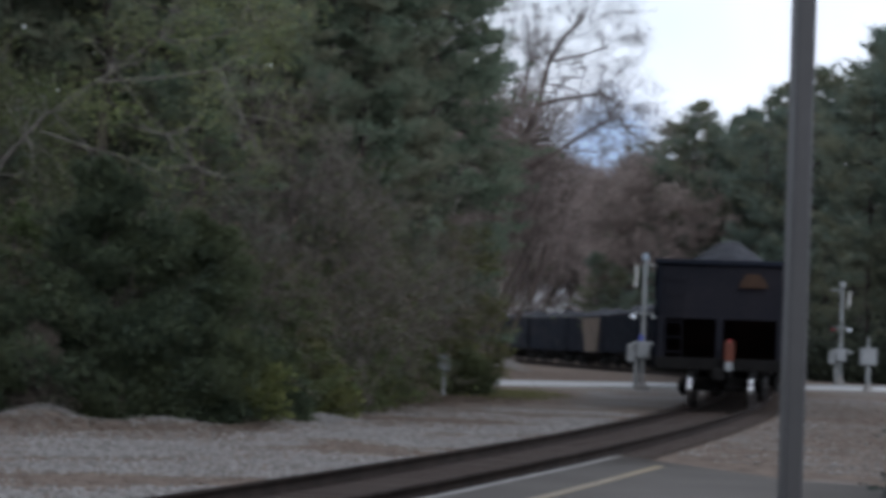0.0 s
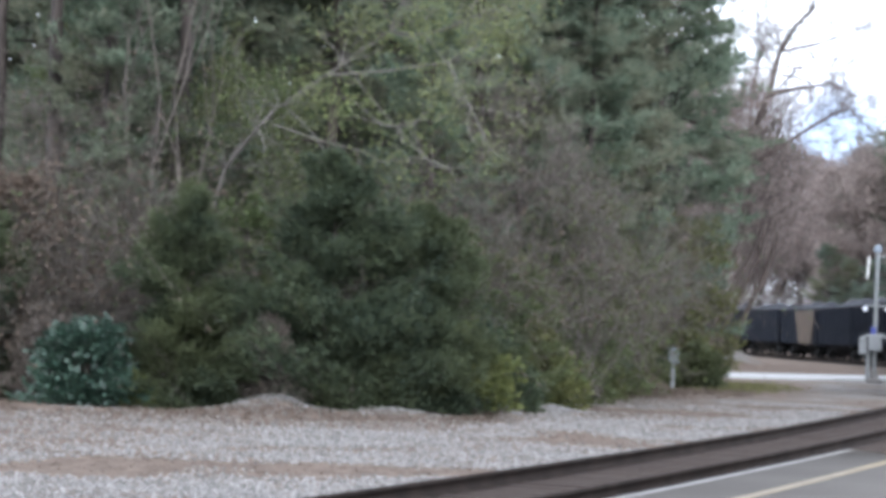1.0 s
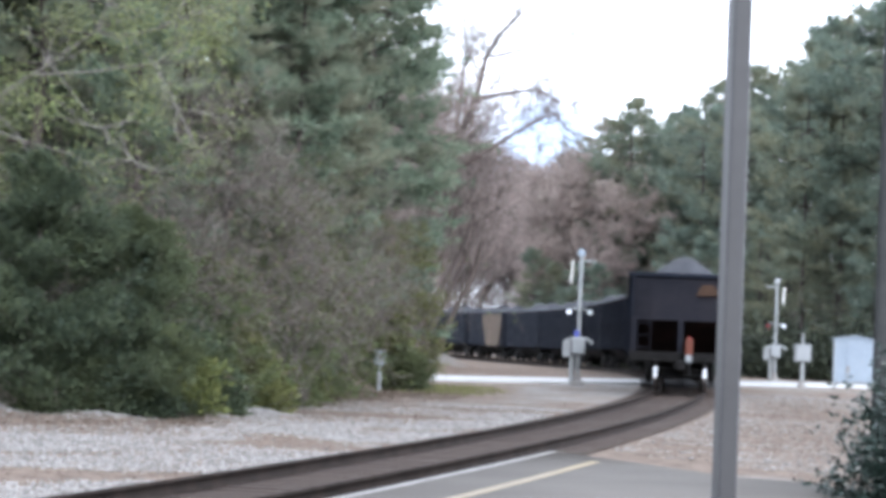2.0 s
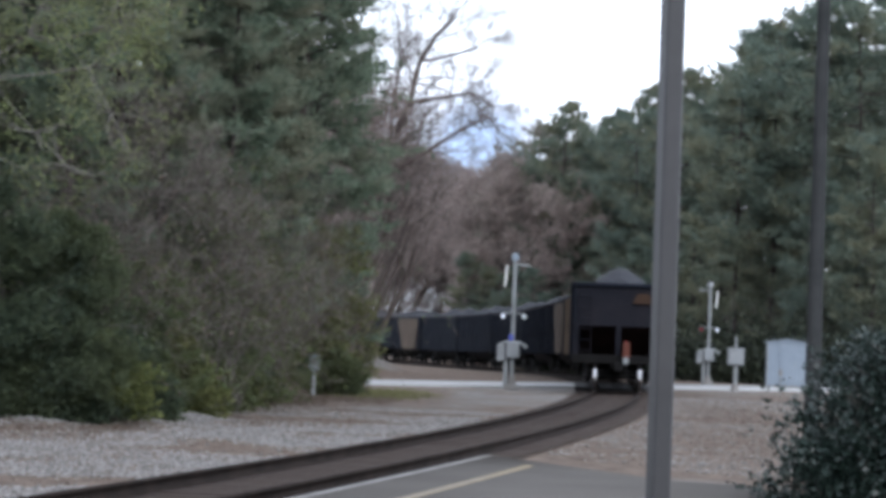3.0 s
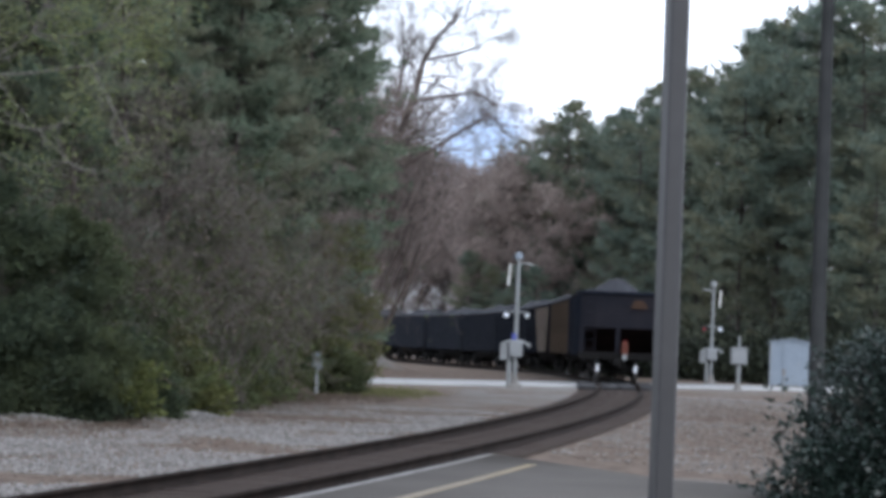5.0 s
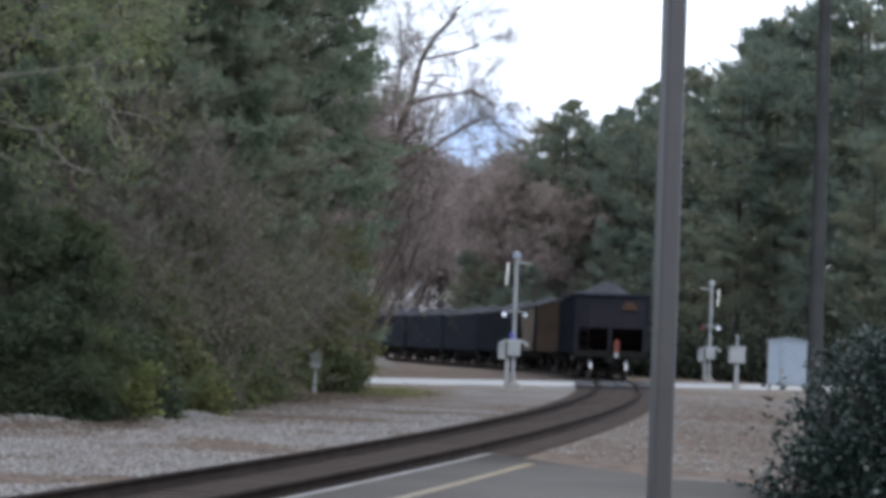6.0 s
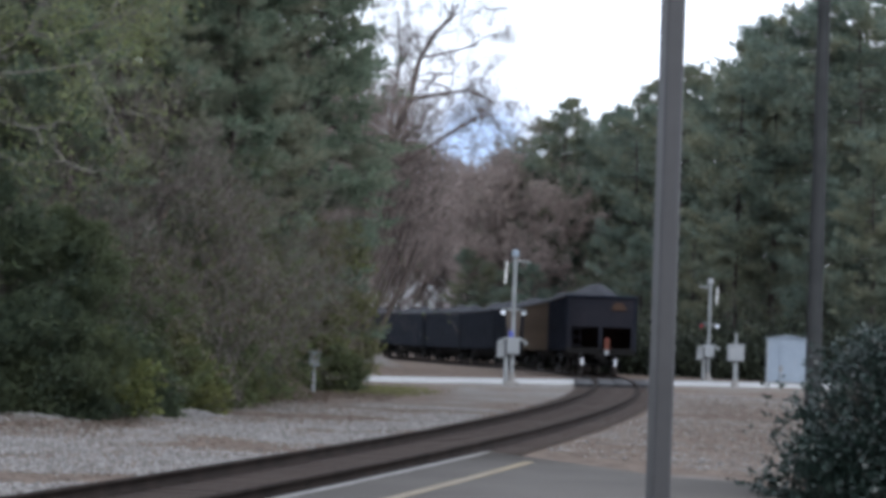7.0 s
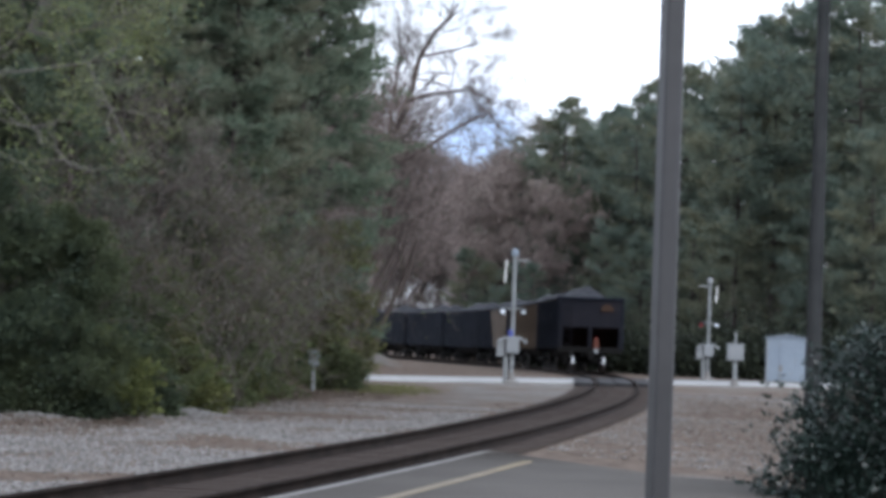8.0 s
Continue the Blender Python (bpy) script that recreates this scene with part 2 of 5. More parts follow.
def ground_material():
    m = bpy.data.materials.new("gravel_and_leaf_litter")
    n, l = nodes_of(m)
    b = n["Principled BSDF"]
    tc, at = n.new("ShaderNodeTexCoord"), n.new("ShaderNodeAttribute")
    at.attribute_name = "litter"

    def tex(scale, detail):
        k = n.new("ShaderNodeTexNoise")
        k.inputs["Scale"].default_value, k.inputs["Detail"].default_value = scale, detail
        l.new(tc.outputs["Object"], k.inputs["Vector"])
        return k

    def ramp(src, a, c, lo, hi):
        k = n.new("ShaderNodeValToRGB")
        k.color_ramp.elements[0].position, k.color_ramp.elements[1].position = lo, hi
        k.color_ramp.elements[0].color, k.color_ramp.elements[1].color = (*a, 1), (*c, 1)
        l.new(src, k.inputs["Fac"])
        return k.outputs["Color"]

    patch, blotch, grit = tex(0.38, 7), tex(3.0, 4), tex(16.0, 3)
    gravel = ramp(grit.outputs["Fac"], (0.0656, 0.06, 0.0544), (0.232, 0.2176, 0.2048), 0.30, 0.68)
    litter = ramp(blotch.outputs["Fac"], (0.070, 0.053, 0.042), (0.170, 0.130, 0.104), 0.3, 0.7)
    add = n.new("ShaderNodeMath")
    add.operation = "ADD"
    l.new(patch.outputs["Fac"], add.inputs[0])
    l.new(at.outputs["Fac"], add.inputs[1])
    sub = n.new("ShaderNodeMath")
    sub.operation = "MULTIPLY_ADD"
    sub.inputs[1].default_value, sub.inputs[2].default_value = 0.35, 0.0
    l.new(blotch.outputs["Fac"], sub.inputs[0])
    tot = n.new("ShaderNodeMath")
    tot.operation = "ADD"
    l.new(add.outputs[0], tot.inputs[0])
    l.new(sub.outputs[0], tot.inputs[1])
    fac = ramp(tot.outputs[0], (0, 0, 0), (1, 1, 1), 0.70, 0.90)
    mix = n.new("ShaderNodeMix")
    mix.data_type = "RGBA"
    l.new(fac, mix.inputs["Factor"])
    l.new(gravel, mix.inputs["A"])
    l.new(litter, mix.inputs["B"])
    l.new(mix.outputs["Result"], b.inputs["Base Color"])
    b.inputs["Roughness"].default_value, b.inputs["Specular IOR Level"].default_value = 0.95, 0.12
    bp = n.new("ShaderNodeBump")
    bp.inputs["Strength"].default_value, bp.inputs["Distance"].default_value = 0.8, 0.05
    l.new(grit.outputs["Fac"], bp.inputs["Height"])
    l.new(bp.outputs["Normal"], b.inputs["Normal"])
    return m


GROUND = ground_material()


# ---- mesh helpers ----
def mesh_of(name, verts, faces, mat, smooth=False):
    me = bpy.data.meshes.new(name)
    verts, faces = np.asarray(verts, np.float32), np.asarray(faces, np.int32)
    k = faces.shape[1]
    me.vertices.add(len(verts))
    me.vertices.foreach_set("co", verts.ravel())
    me.loops.add(faces.size)
    me.loops.foreach_set("vertex_index", faces.ravel())
    me.polygons.add(len(faces))
    me.polygons.foreach_set("loop_start", np.arange(0, faces.size, k, dtype=np.int32))
    me.materials.append(mat)
    me.update(calc_edges=True)
    me.validate()
    if smooth:
        me.polygons.foreach_set("use_smooth", np.ones(len(faces), bool))
    return me


def child(name, me, parent, label=""):
    ob = new(name, me)
    ob.parent = parent
    return tagged(ob, label)


def part(name, bm, material, parent, label=""):
    me = bpy.data.meshes.new(name)
    bm.to_mesh(me)
    bm.free()
    me.materials.append(material)
    ob = new(name, me)
    ob.parent = parent
    return tagged(ob, label)


def thing(name, label, category, m=None, group="", kind=""):
    ob = new(name)
    ob.empty_display_size = 0.2
    if m is not None:
        ob.matrix_basis = m
    return tagged(ob, label, category, group, kind)


def box(bm, x0, x1, y0, y1, z0, z1, bevel=0.0, m=None):
    r = bmesh.ops.create_cube(bm, size=1.0)["verts"]
    for v in r:
        v.co = Vector(((x0 + x1) / 2 + v.co.x * (x1 - x0), (y0 + y1) / 2 + v.co.y * (y1 - y0), (z0 + z1) / 2 + v.co.z * (z1 - z0)))
        if m is not None:
            v.co = m @ v.co
    if bevel:
        es = list({e for v in r for e in v.link_edges})
        bmesh.ops.bevel(bm, geom=es, offset=bevel, segments=1, affect="EDGES")
    return bm


def rod(bm, p, q, r0, r1=None, sides=12):
    p, q = Vector(p), Vector(q)
    d = q - p
    m = Matrix.Translation((p + q) / 2) @ d.to_track_quat("Z", "Y").to_matrix().to_4x4()
    bmesh.ops.create_cone(bm, cap_ends=True, segments=sides, radius1=r0, radius2=r0 if r1 is None else r1, depth=d.length, matrix=m)
    return bm


def prism(bm, outline, y0, y1):
    """The outline (x, z) drawn out from y0 to y1."""
    a = [bm.verts.new((x, y0, z)) for x, z in outline]
    b = [bm.verts.new((x, y1, z)) for x, z in outline]
    bm.faces.new(a)
    bm.faces.new(b[::-1])
    for i in range(len(a)):
        j = (i + 1) % len(a)
        bm.faces.new((a[j], a[i], b[i], b[j]))
    bmesh.ops.recalc_face_normals(bm, faces=bm.faces)
    return bm


def tube_mesh(name, segs, mat, sides=6):
    s = np.asarray(segs, float)
    p0, p1, r0, r1 = s[:, :3], s[:, 3:6], s[:, 6], s[:, 7]
    d = p1 - p0
    d /= np.linalg.norm(d, axis=1)[:, None] + 1e-9
    ref = np.where(np.abs(d[:, 2:]) > 0.9, [[1.0, 0, 0]], [[0, 0, 1.0]])
    u = np.cross(d, ref)
    u /= np.linalg.norm(u, axis=1)[:, None]
    v = np.cross(d, u)
    a = np.arange(sides) * 2 * np.pi / sides
    ring = np.cos(a)[None, :, None] * u[:, None] + np.sin(a)[None, :, None] * v[:, None]
    lo = p0[:, None] + ring * r0[:, None, None]
    hi = p1[:, None] + ring * r1[:, None, None]
    verts = np.concatenate([lo, hi], axis=1).reshape(-1, 3)
    i = np.arange(sides)
    quad = np.stack([i, (i + 1) % sides, (i + 1) % sides + sides, i + sides], axis=1)
    faces = (quad[None] + (np.arange(len(s)) * 2 * sides)[:, None, None]).reshape(-1, 4)
    return mesh_of(name, verts, faces, mat, True)


def leaf_mesh(name, pts, ways, per, length, width, jitter, mat, rng, loose=0.8, flat=1.0):
    """At each point a tuft of pointed leaves that fan out round its direction."""
    pts, ways = np.repeat(np.asarray(pts, float), per, 0), np.repeat(np.asarray(ways, float), per, 0)
    n = len(pts)
    pts = pts + rng.normal(0, jitter, (n, 3)) * np.array([1, 1, flat])
    a = ways + rng.normal(0, loose, (n, 3))
    a /= np.linalg.norm(a, axis=1)[:, None] + 1e-9
    b = np.cross(a, rng.normal(0, 1, (n, 3)))
    b /= np.linalg.norm(b, axis=1)[:, None] + 1e-9
    c = np.cross(a, b)
    ln = length * rng.uniform(0.6, 1.3, (n, 1))
    wd = width * rng.uniform(0.6, 1.3, (n, 1))
    if width < 0.4 * length:  # needles and twigs: one slim triangle
        verts = np.stack([pts + b * wd * 0.5, pts + a * ln, pts - b * wd * 0.5], axis=1)
        return mesh_of(name, verts.reshape(-1, 3), np.arange(n * 3).reshape(-1, 3), mat)
    verts = np.stack([pts, pts + a * ln * 0.45 + b * wd * 0.5 + c * wd * 0.15, pts + a * ln, pts + a * ln * 0.45 - b * wd * 0.5 + c * wd * 0.15], axis=1)
    return mesh_of(name, verts.reshape(-1, 3), np.arange(n * 4).reshape(-1, 4), mat)


def unit(v):
    return v / (np.linalg.norm(v) + 1e-9)


def grow(rng, p, d, length, r, level, segs, tips, wobble=0.25, lift=0.1, kids=3, steps=4, open_=0.8, shrink=0.6, thin=0.003):
    """A limb in steps, with side limbs down to level 0; tips are the ends and the points along the last limbs."""
    start, thick = p, r
    for i in range(steps):
        d = unit(d + rng.normal(0, wobble, 3) + np.array([0, 0, lift]))
        q = p + d * length / steps
        r2 = max(r * (1 - 0.7 / steps), thin)
        if level > 0:
            segs.append((*p, *q, r, r2))
        elif i % 2 or i == steps - 1:
            segs.append((*start, *q, thick, r2))
            start, thick = q, r2
        p, r = q, r2
        if level == 0:
            tips.append((*p, *d))
        elif i > 0 or steps < 3:
            for _ in range(rng.integers(1, kids + 1)):
                side = unit(np.cross(d, rng.normal(0, 1, 3)))
                grow(rng, p, unit(d * (1 - open_ * 0.5) + side * open_), length * shrink * rng.uniform(0.6, 1.1), r * 0.6, level - 1,
                     segs, tips, wobble, lift, kids, steps, open_, shrink, thin)
    tips.append((*p, *d))


# ---- the railway line: its middle as a smooth curve to the left ----
def line_x(y):
    u = y / 100
    return ((-0.72253 * u - 9.00610) * u + 25.02021) * u - 8.40416


def line_slope(y):
    u = y / 100
    return ((-2.16759 * u - 18.0122) * u + 25.02021) / 100


def ease(u):
    u = min(max(u, 0.0), 1.0)
    return u * u * (3 - 2 * u)


def fall(y):
    return -0.45 * ease((y - 110) / 90)


RAIL_TOP = 0.17
LINE_Y = np.linspace(2, 330, 3281)
LINE_X = line_x(LINE_Y)
LINE_S = np.concatenate([[0], np.cumsum(np.hypot(np.diff(LINE_X), np.diff(LINE_Y)))])


def on_line(s):
    """Place and forward direction at s metres along the line."""
    y = float(np.interp(s, LINE_S, LINE_Y))
    h = line_slope(y)
    return Vector((line_x(y), y, fall(y))), Vector((h, 1, 0)).normalized()


def s_of(y):
    return float(np.interp(y, LINE_Y, LINE_S))


# ---- ground ----
def wood_edge(x):
    """How far the foot of the woods lies, by place across."""
    return float(np.interp(x, [-40, -14, -9, -7, -5.4, -4.6, -3.2, -2.4], [40, 42, 43.5, 45.5, 48, 66, 72, 78]))


# low gravel heaps at the foot of the bushes: x, y, radius, height
HEAPS_AT = ((-9.0, 43.2, 0.8, 0.30), (-5.7, 46.6, 0.6, 0.24), (-7.2, 44.2, 0.8, 0.20), (-4.9, 49.5, 0.6, 0.16), (-12.2, 41.6, 0.9, 0.06))


def litter_patch(x, y):
    """Drifts of leaf litter over the gravel, long across the clearing."""
    k = noise.noise((x * 0.22 + 3.1, y * 0.30, 2.0)) + 0.55 * noise.noise((x * 0.7, y * 0.9 + 5.0, 4.0))
    v = (0.55 if y < 66 else 0.06) * ease((k + 0.02) / 0.5) if y < 100 else 0.0
    v += 0.40 * math.exp(-((x - 5.6) / 1.5) ** 2 - ((y - 46) / 8) ** 2) + 0.40 * math.exp(-((x - 8.4) / 1.8) ** 2 - ((y - 65) / 12) ** 2)
    return v


def ground_height(x, y):
    z = fall(y) if y > 110 else 0.0
    if x < -2.4 and y < 90:
        d = y - wood_edge(x)
        z += 0.06 * math.exp(-(d / 1.3) ** 2) * (0.45 + 0.9 * noise.noise((x * 0.7, y * 0.25, 1.0)))
        z += 0.9 * ease((d - 1.5) / 12) * ease((-3.0 - x) / 2.5)
    for hx, hy, hr, hh in HEAPS_AT:
        q = ((x - hx) / hr) ** 2 + ((y - hy) / (hr * 1.4)) ** 2
        if q < 6:
            z += hh * math.exp(-q) * (0.8 + 0.4 * noise.noise((x * 2, y * 2, 3)))
    z += 0.75 * math.exp(-((x + 3.1) / 1.3) ** 2 - ((y - 120) / 4) ** 2)
    z += 0.03 * noise.noise((x * 0.35, y * 0.35, 0)) if abs(x - line_x(min(max(y, 2), 330))) > 2.2 and not (x > -3 and y < 40) else 0
    return z


def build_ground():
    xs = np.concatenate([[-3000, -900, -300, -120, -60, -35], np.arange(-22, 22.01, 0.4), [35, 60, 120, 300, 900, 3000]])
    ys = np.concatenate([[-3000, -600, -100, -20, 5], np.arange(16, 130, 0.5), np.arange(131, 260, 5), [300, 500, 1000, 3000]])
    verts = [(x, y, ground_height(x, y) - 0.004) for y in ys for x in xs]
    nx = len(xs)
    faces = [(j * nx + i, j * nx + i + 1, (j + 1) * nx + i + 1, (j + 1) * nx + i) for j in range(len(ys) - 1) for i in range(nx - 1)]
    me = mesh_of("ground", verts, faces, GROUND, True)
    lit = me.attributes.new("litter", "FLOAT", "POINT")
    vals = []
    for x, y, z in verts:
        v = 0.08 + litter_patch(x, y) + (0.12 if x > line_x(min(max(y, 2), 330)) and 30 < y < 100 else 0.0)
        if x < 3 and y < 95:
            d = wood_edge(x) - y
            near = ease((1.5 - x) / 4) * ease((92 - y) / 10)
            v += near * (0.40 * math.exp(-max(d, 0) / (5.5 if x < -5 else 10.0)) + 0.3 * ease(-d))
        if y > 104:
            v += 0.34
        v -= sum(0.35 * math.exp(-((x - hx) / hr) ** 2 - ((y - hy) / hr) ** 2) for hx, hy, hr, hh in HEAPS_AT)
        v -= 0.6 * math.exp(-((x + 3.1) / 1.3) ** 2 - ((y - 120) / 4) ** 2)
        vals.append(v)
    lit.data.foreach_set("value", np.array(vals, np.float32))
    tagged(new("ground", me), "pale gravel ground with brown leaf litter", "ground", kind="structure")


build_ground()


def strip(name, mat, pts_near, pts_far, z, label, category="ground", kind="structure", thick=0.0):
    """A band of ground surface between two lines of points."""
    n = len(pts_near)
    verts = [(*p, z) for p in pts_near] + [(*p, z) for p in pts_far]
    faces = [(i, i + 1, n + i + 1, n + i) for i in range(n - 1)]
    if thick:
        verts += [(x, y, z - thick) for x, y, z in verts[: 2 * n]]
        faces += [(2 * n + i, i, n + i, 3 * n + i) for i in (0, n - 1)]
        faces += [(2 * n + i, 2 * n + i + 1, i + 1, i) for i in range(n - 1)] + [(n + i, n + i + 1, 3 * n + i + 1, 3 * n + i) for i in range(n - 1)]
    return tagged(new(name, mesh_of(name, verts, faces, mat)), label, category, kind=kind)


def offset_line(y, side):
    h = line_slope(y)
    k = math.hypot(1, h)
    return (line_x(y) + side / k, y - side * h / k)


def build_line():
    ys = np.concatenate([np.arange(-32, 110, 1.0), np.arange(110, 320, 4.0)])
    n = len(ys)
    verts = []
    for side in (-1.5, 1.45):
        for y in ys:
            x, yy = offset_line(y, side)
            verts.append((x, yy, fall(y) + 0.012 + 0.01 * noise.noise((y * 0.8, side, 0))))
    faces = [(i, n + i, n + i + 1, i + 1) for i in range(n - 1)]
    tagged(new("track_bed", mesh_of("track_bed", verts, faces, BALLAST, True)), "brown stained ballast bed under the railway track", "track bed", kind="structure")
    track = thing("railway_track", "single curving railway track with dark rails on wooden ties", "railway track", kind="structure")
    head = [(-0.036, 0.17), (0.036, 0.17), (0.036, 0.135), (0.01, 0.12), (0.01, 0.045), (0.07, 0.03), (0.07, 0.02), (-0.07, 0.02), (-0.07, 0.03), (-0.01, 0.045), (-0.01, 0.12), (-0.036, 0.135)]
    for side in (-0.755, 0.755):
        vs = []
        for y in ys:
            for dx, dz in head:
                x, yy = offset_line(y, side + dx)
                vs.append((x, yy, fall(y) + dz))
        k = len(head)
        fs = [(i * k + j, i * k + (j + 1) % k, (i + 1) * k + (j + 1) % k, (i + 1) * k + j) for i in range(n - 1) for j in range(k)]
        child("rail", mesh_of("rail", vs, fs, RAILSTEEL), track, "dark rusty steel rail")
    bm = bmesh.new()
    box(bm, -1.3, 1.3, -0.115, 0.115, -0.10, 0.022, 0.012)
    tie = bpy.data.meshes.new("tie")
    bm.to_mesh(tie)
    bm.free()
    tie.materials.append(TIEWOOD)
    s, rg = s_of(18), random.Random(4)
    for _ in range(190):
        p, d = on_line(s)
        ob = child("tie", tie, track)
        ob.matrix_basis = Matrix.Translation(p + Vector((0, 0, rg.uniform(-0.006, 0.004)))) @ Matrix.Rotation(math.atan2(-d.x, d.y) + rg.uniform(-0.02, 0.02), 4, "Z")
        s += 0.53 + rg.uniform(-0.02, 0.02)


build_line()

# the platform, its pale edge and yellow line
PLAT_Y = (-30, -10, 5, 15, 20, 25, 30, 33.8)
near_e = [offset_line(y, 1.68) for y in PLAT_Y]
near_w = [offset_line(y, 1.77) for y in PLAT_Y]
far_e = [(6, -30), (5, -10), (3.6, 5), (3.3, 15), (3.3, 20), (3.45, 25), (3.5, 28.2), (2.6, 29.0)]
strip("platform", ASPHALT, near_w, far_e, 0.25, "grey asphalt station platform beside the track", "platform", thick=0.4)
strip("platform_edge", CONCRETE, near_e, near_w, 0.254, "pale concrete edge strip of the platform", "platform edge", thick=0.4)
LINE_YS = (-30, -15, 0, 12, 18, 24, 28, 31.6)
strip("platform_line", YELLOW, [offset_line(y, 2.54) for y in LINE_YS], [offset_line(y, 2.68) for y in LINE_YS], 0.255, "worn yellow safety line on the asphalt platform", "painted line", thick=0.003)

# the road over the crossing
road_near = [(-60, 40), (-20, 70), (-8, 84), (-2.6, 90), (5.1, 98.6), (11.6, 106), (16, 109), (40, 128)]
road_far = [(-65, 52), (-24, 81), (-10, 92), (-3.4, 99), (4.4, 107.5), (11.0, 116), (15.4, 120), (38, 140)]
strip("road", ROADTOP, road_near, road_far, 0.05, "pale road surface crossing the railway", "road", thick=0.25)


def crossing_panels():
    t = thing("crossing_panels", "dark worn panels between and beside the rails at the road crossing", "crossing panels", kind="structure")
    for side, wide in ((-1.19, 0.68), (-0.33, 0.60), (0.33, 0.60), (1.19, 0.68)):
        for k in range(5):
            y = 95.6 + 2.3 * k + side * 1.1
            x, yy = offset_line(y, side)
            bm = bmesh.new()
            box(bm, -wide / 2, wide / 2, -1.13, 1.13, 0.024, 0.155, 0.01)
            o = part("panel", bm, PANELTOP, t)
            o.matrix_basis = Matrix.Translation((x, yy, 0)) @ Matrix.Rotation(-math.atan(line_slope(y)), 4, "Z")


crossing_panels()

# ---- things near the platform ----
def square_pole(at, turn):
    t = thing("lamp_pole", "square brown-grey metal lamp pole beside the platform", "lamp pole", pose(*at, 0, 0, turn))
    bm = bmesh.new()
    box(bm, -0.064, 0.064, -0.064, 0.064, 0.02, 7.5, 0.016)
    part("shaft", bm, POLEPAINT, t)
    bm = bmesh.new()
    box(bm, -0.16, 0.16, -0.16, 0.16, 0.0, 0.025, 0.004)
    part("base_plate", bm, POLEPAINT, t)
    for x in (-0.12, 0.12):
        for y in (-0.12, 0.12):
            bm = bmesh.new()
            rod(bm, (x, y, 0.02), (x, y, 0.06), 0.014, sides=6)
            part("bolt", bm, GALV, t)


square_pole((1.399, 16.0, 0.25), 19)


def utility_pole(at):
    t = thing("utility_pole", "tall dark wooden utility pole among the trees", "utility pole", pose(*at))
    bm = bmesh.new()
    rod(bm, (0, 0, -0.2), (0, 0, 11), 0.17, 0.12, 14)
    part("shaft", bm, POLEWOOD, t)


utility_pole((7.64, 52, 0))


def junction_box(at):
    t = thing("junction_box", "grey-blue metal junction box on a steel post", "utility box", pose(*at, 0, 0, 12))
    bm = bmesh.new()
    rod(bm, (0, 0, -0.1), (0, 0, 0.85), 0.055)
    part("post", bm, GALV, t)
    bm = bmesh.new()
    box(bm, -0.14, 0.14, -0.09, 0.09, 0.72, 1.12, 0.015)
    part("housing", bm, SHEDPAINT, t)
    bm = bmesh.new()
    box(bm, -0.155, 0.155, -0.11, 0.10, 1.11, 1.14, 0.008)
    part("lid", bm, SHEDPAINT, t)
    bm = bmesh.new()
    box(bm, -0.11, 0.11, -0.102, -0.092, 0.77, 1.07, 0.004)
    part("door", bm, GREYBOX, t)


junction_box((-3.5, 71.0, 0.03))


def white_stone(at):
    bm = bmesh.new()
    bmesh.ops.create_icosphere(bm, subdivisions=2, radius=0.13)
    for v in bm.verts:
        v.co *= 1 + 0.25 * noise.noise(v.co * 9)
        v.co.z *= 0.7
    me = bpy.data.meshes.new("stone")
    bm.to_mesh(me)
    bm.free()
    me.materials.append(WHITEPAINT)
    ob = new("stone", me)
    ob.matrix_basis = pose(*at)
    tagged(ob, "white rounded stone lying on the ground", "stone")


white_stone((-2.82, 75.6, 0.07))


def shed(at, turn):
    t = thing("equipment_shed", "pale blue-grey metal signal equipment shed with a low gable", "shed", pose(*at, 0, 0, turn))
    bm = bmesh.new()
    prism(bm, [(-0.95, 0.1), (0.95, 0.1), (0.95, 2.1), (0, 2.24), (-0.95, 2.1)], -0.9, 0.9)
    part("body", bm, SHEDPAINT, t)
    bm = bmesh.new()
    prism(bm, [(-1.04, 2.08), (0, 2.24), (1.04, 2.08), (1.04, 2.13), (0, 2.30), (-1.04, 2.13)], -1.0, 1.0)
    part("roof", bm, SHEDPAINT, t)
    bm = bmesh.new()
    box(bm, -1.0, 1.0, -0.95, 0.95, -0.2, 0.12)
    part("foundation", bm, CONCRETE, t)
    bm = bmesh.new()
    box(bm, -0.38, 0.42, -0.935, -0.9, 0.2, 1.98, 0.01)
    d = part("door", bm, SHEDPAINT, t)
    bm = bmesh.new()
    rod(bm, (0.34, -0.98, 1.0), (0.34, -0.98, 1.18), 0.015)
    part("handle", bm, GALV, d)
    for z in (0.35, 1.7):
        bm = bmesh.new()
        rod(bm, (-0.38, -0.94, z), (-0.38, -0.94, z + 0.12), 0.014, sides=8)
        part("hinge", bm, GALV, d)
    for x in (-0.93, 0.93):
        bm = bmesh.new()
        box(bm, x - 0.025, x + 0.025, -0.915, -0.885, 0.12, 2.08, 0.004)
        part("corner_trim", bm, GREYBOX, t)


shed((16.05, 117.5, 0.0), -6)


def marker_post(at):
    t = thing("marker_post", "slim pale marker post on the gravel", "post", pose(*at))
    bm = bmesh.new()
    rod(bm, (0, 0, -0.1), (0, 0, 0.95), 0.022, sides=8)
    part("stake", bm, GALV, t)
    bm = bmesh.new()
    box(bm, -0.06, 0.06, -0.03, -0.022, 0.72, 0.98)
    part("plate", bm, CONCRETE, t)


marker_post((13.75, 102.5, 0.0))


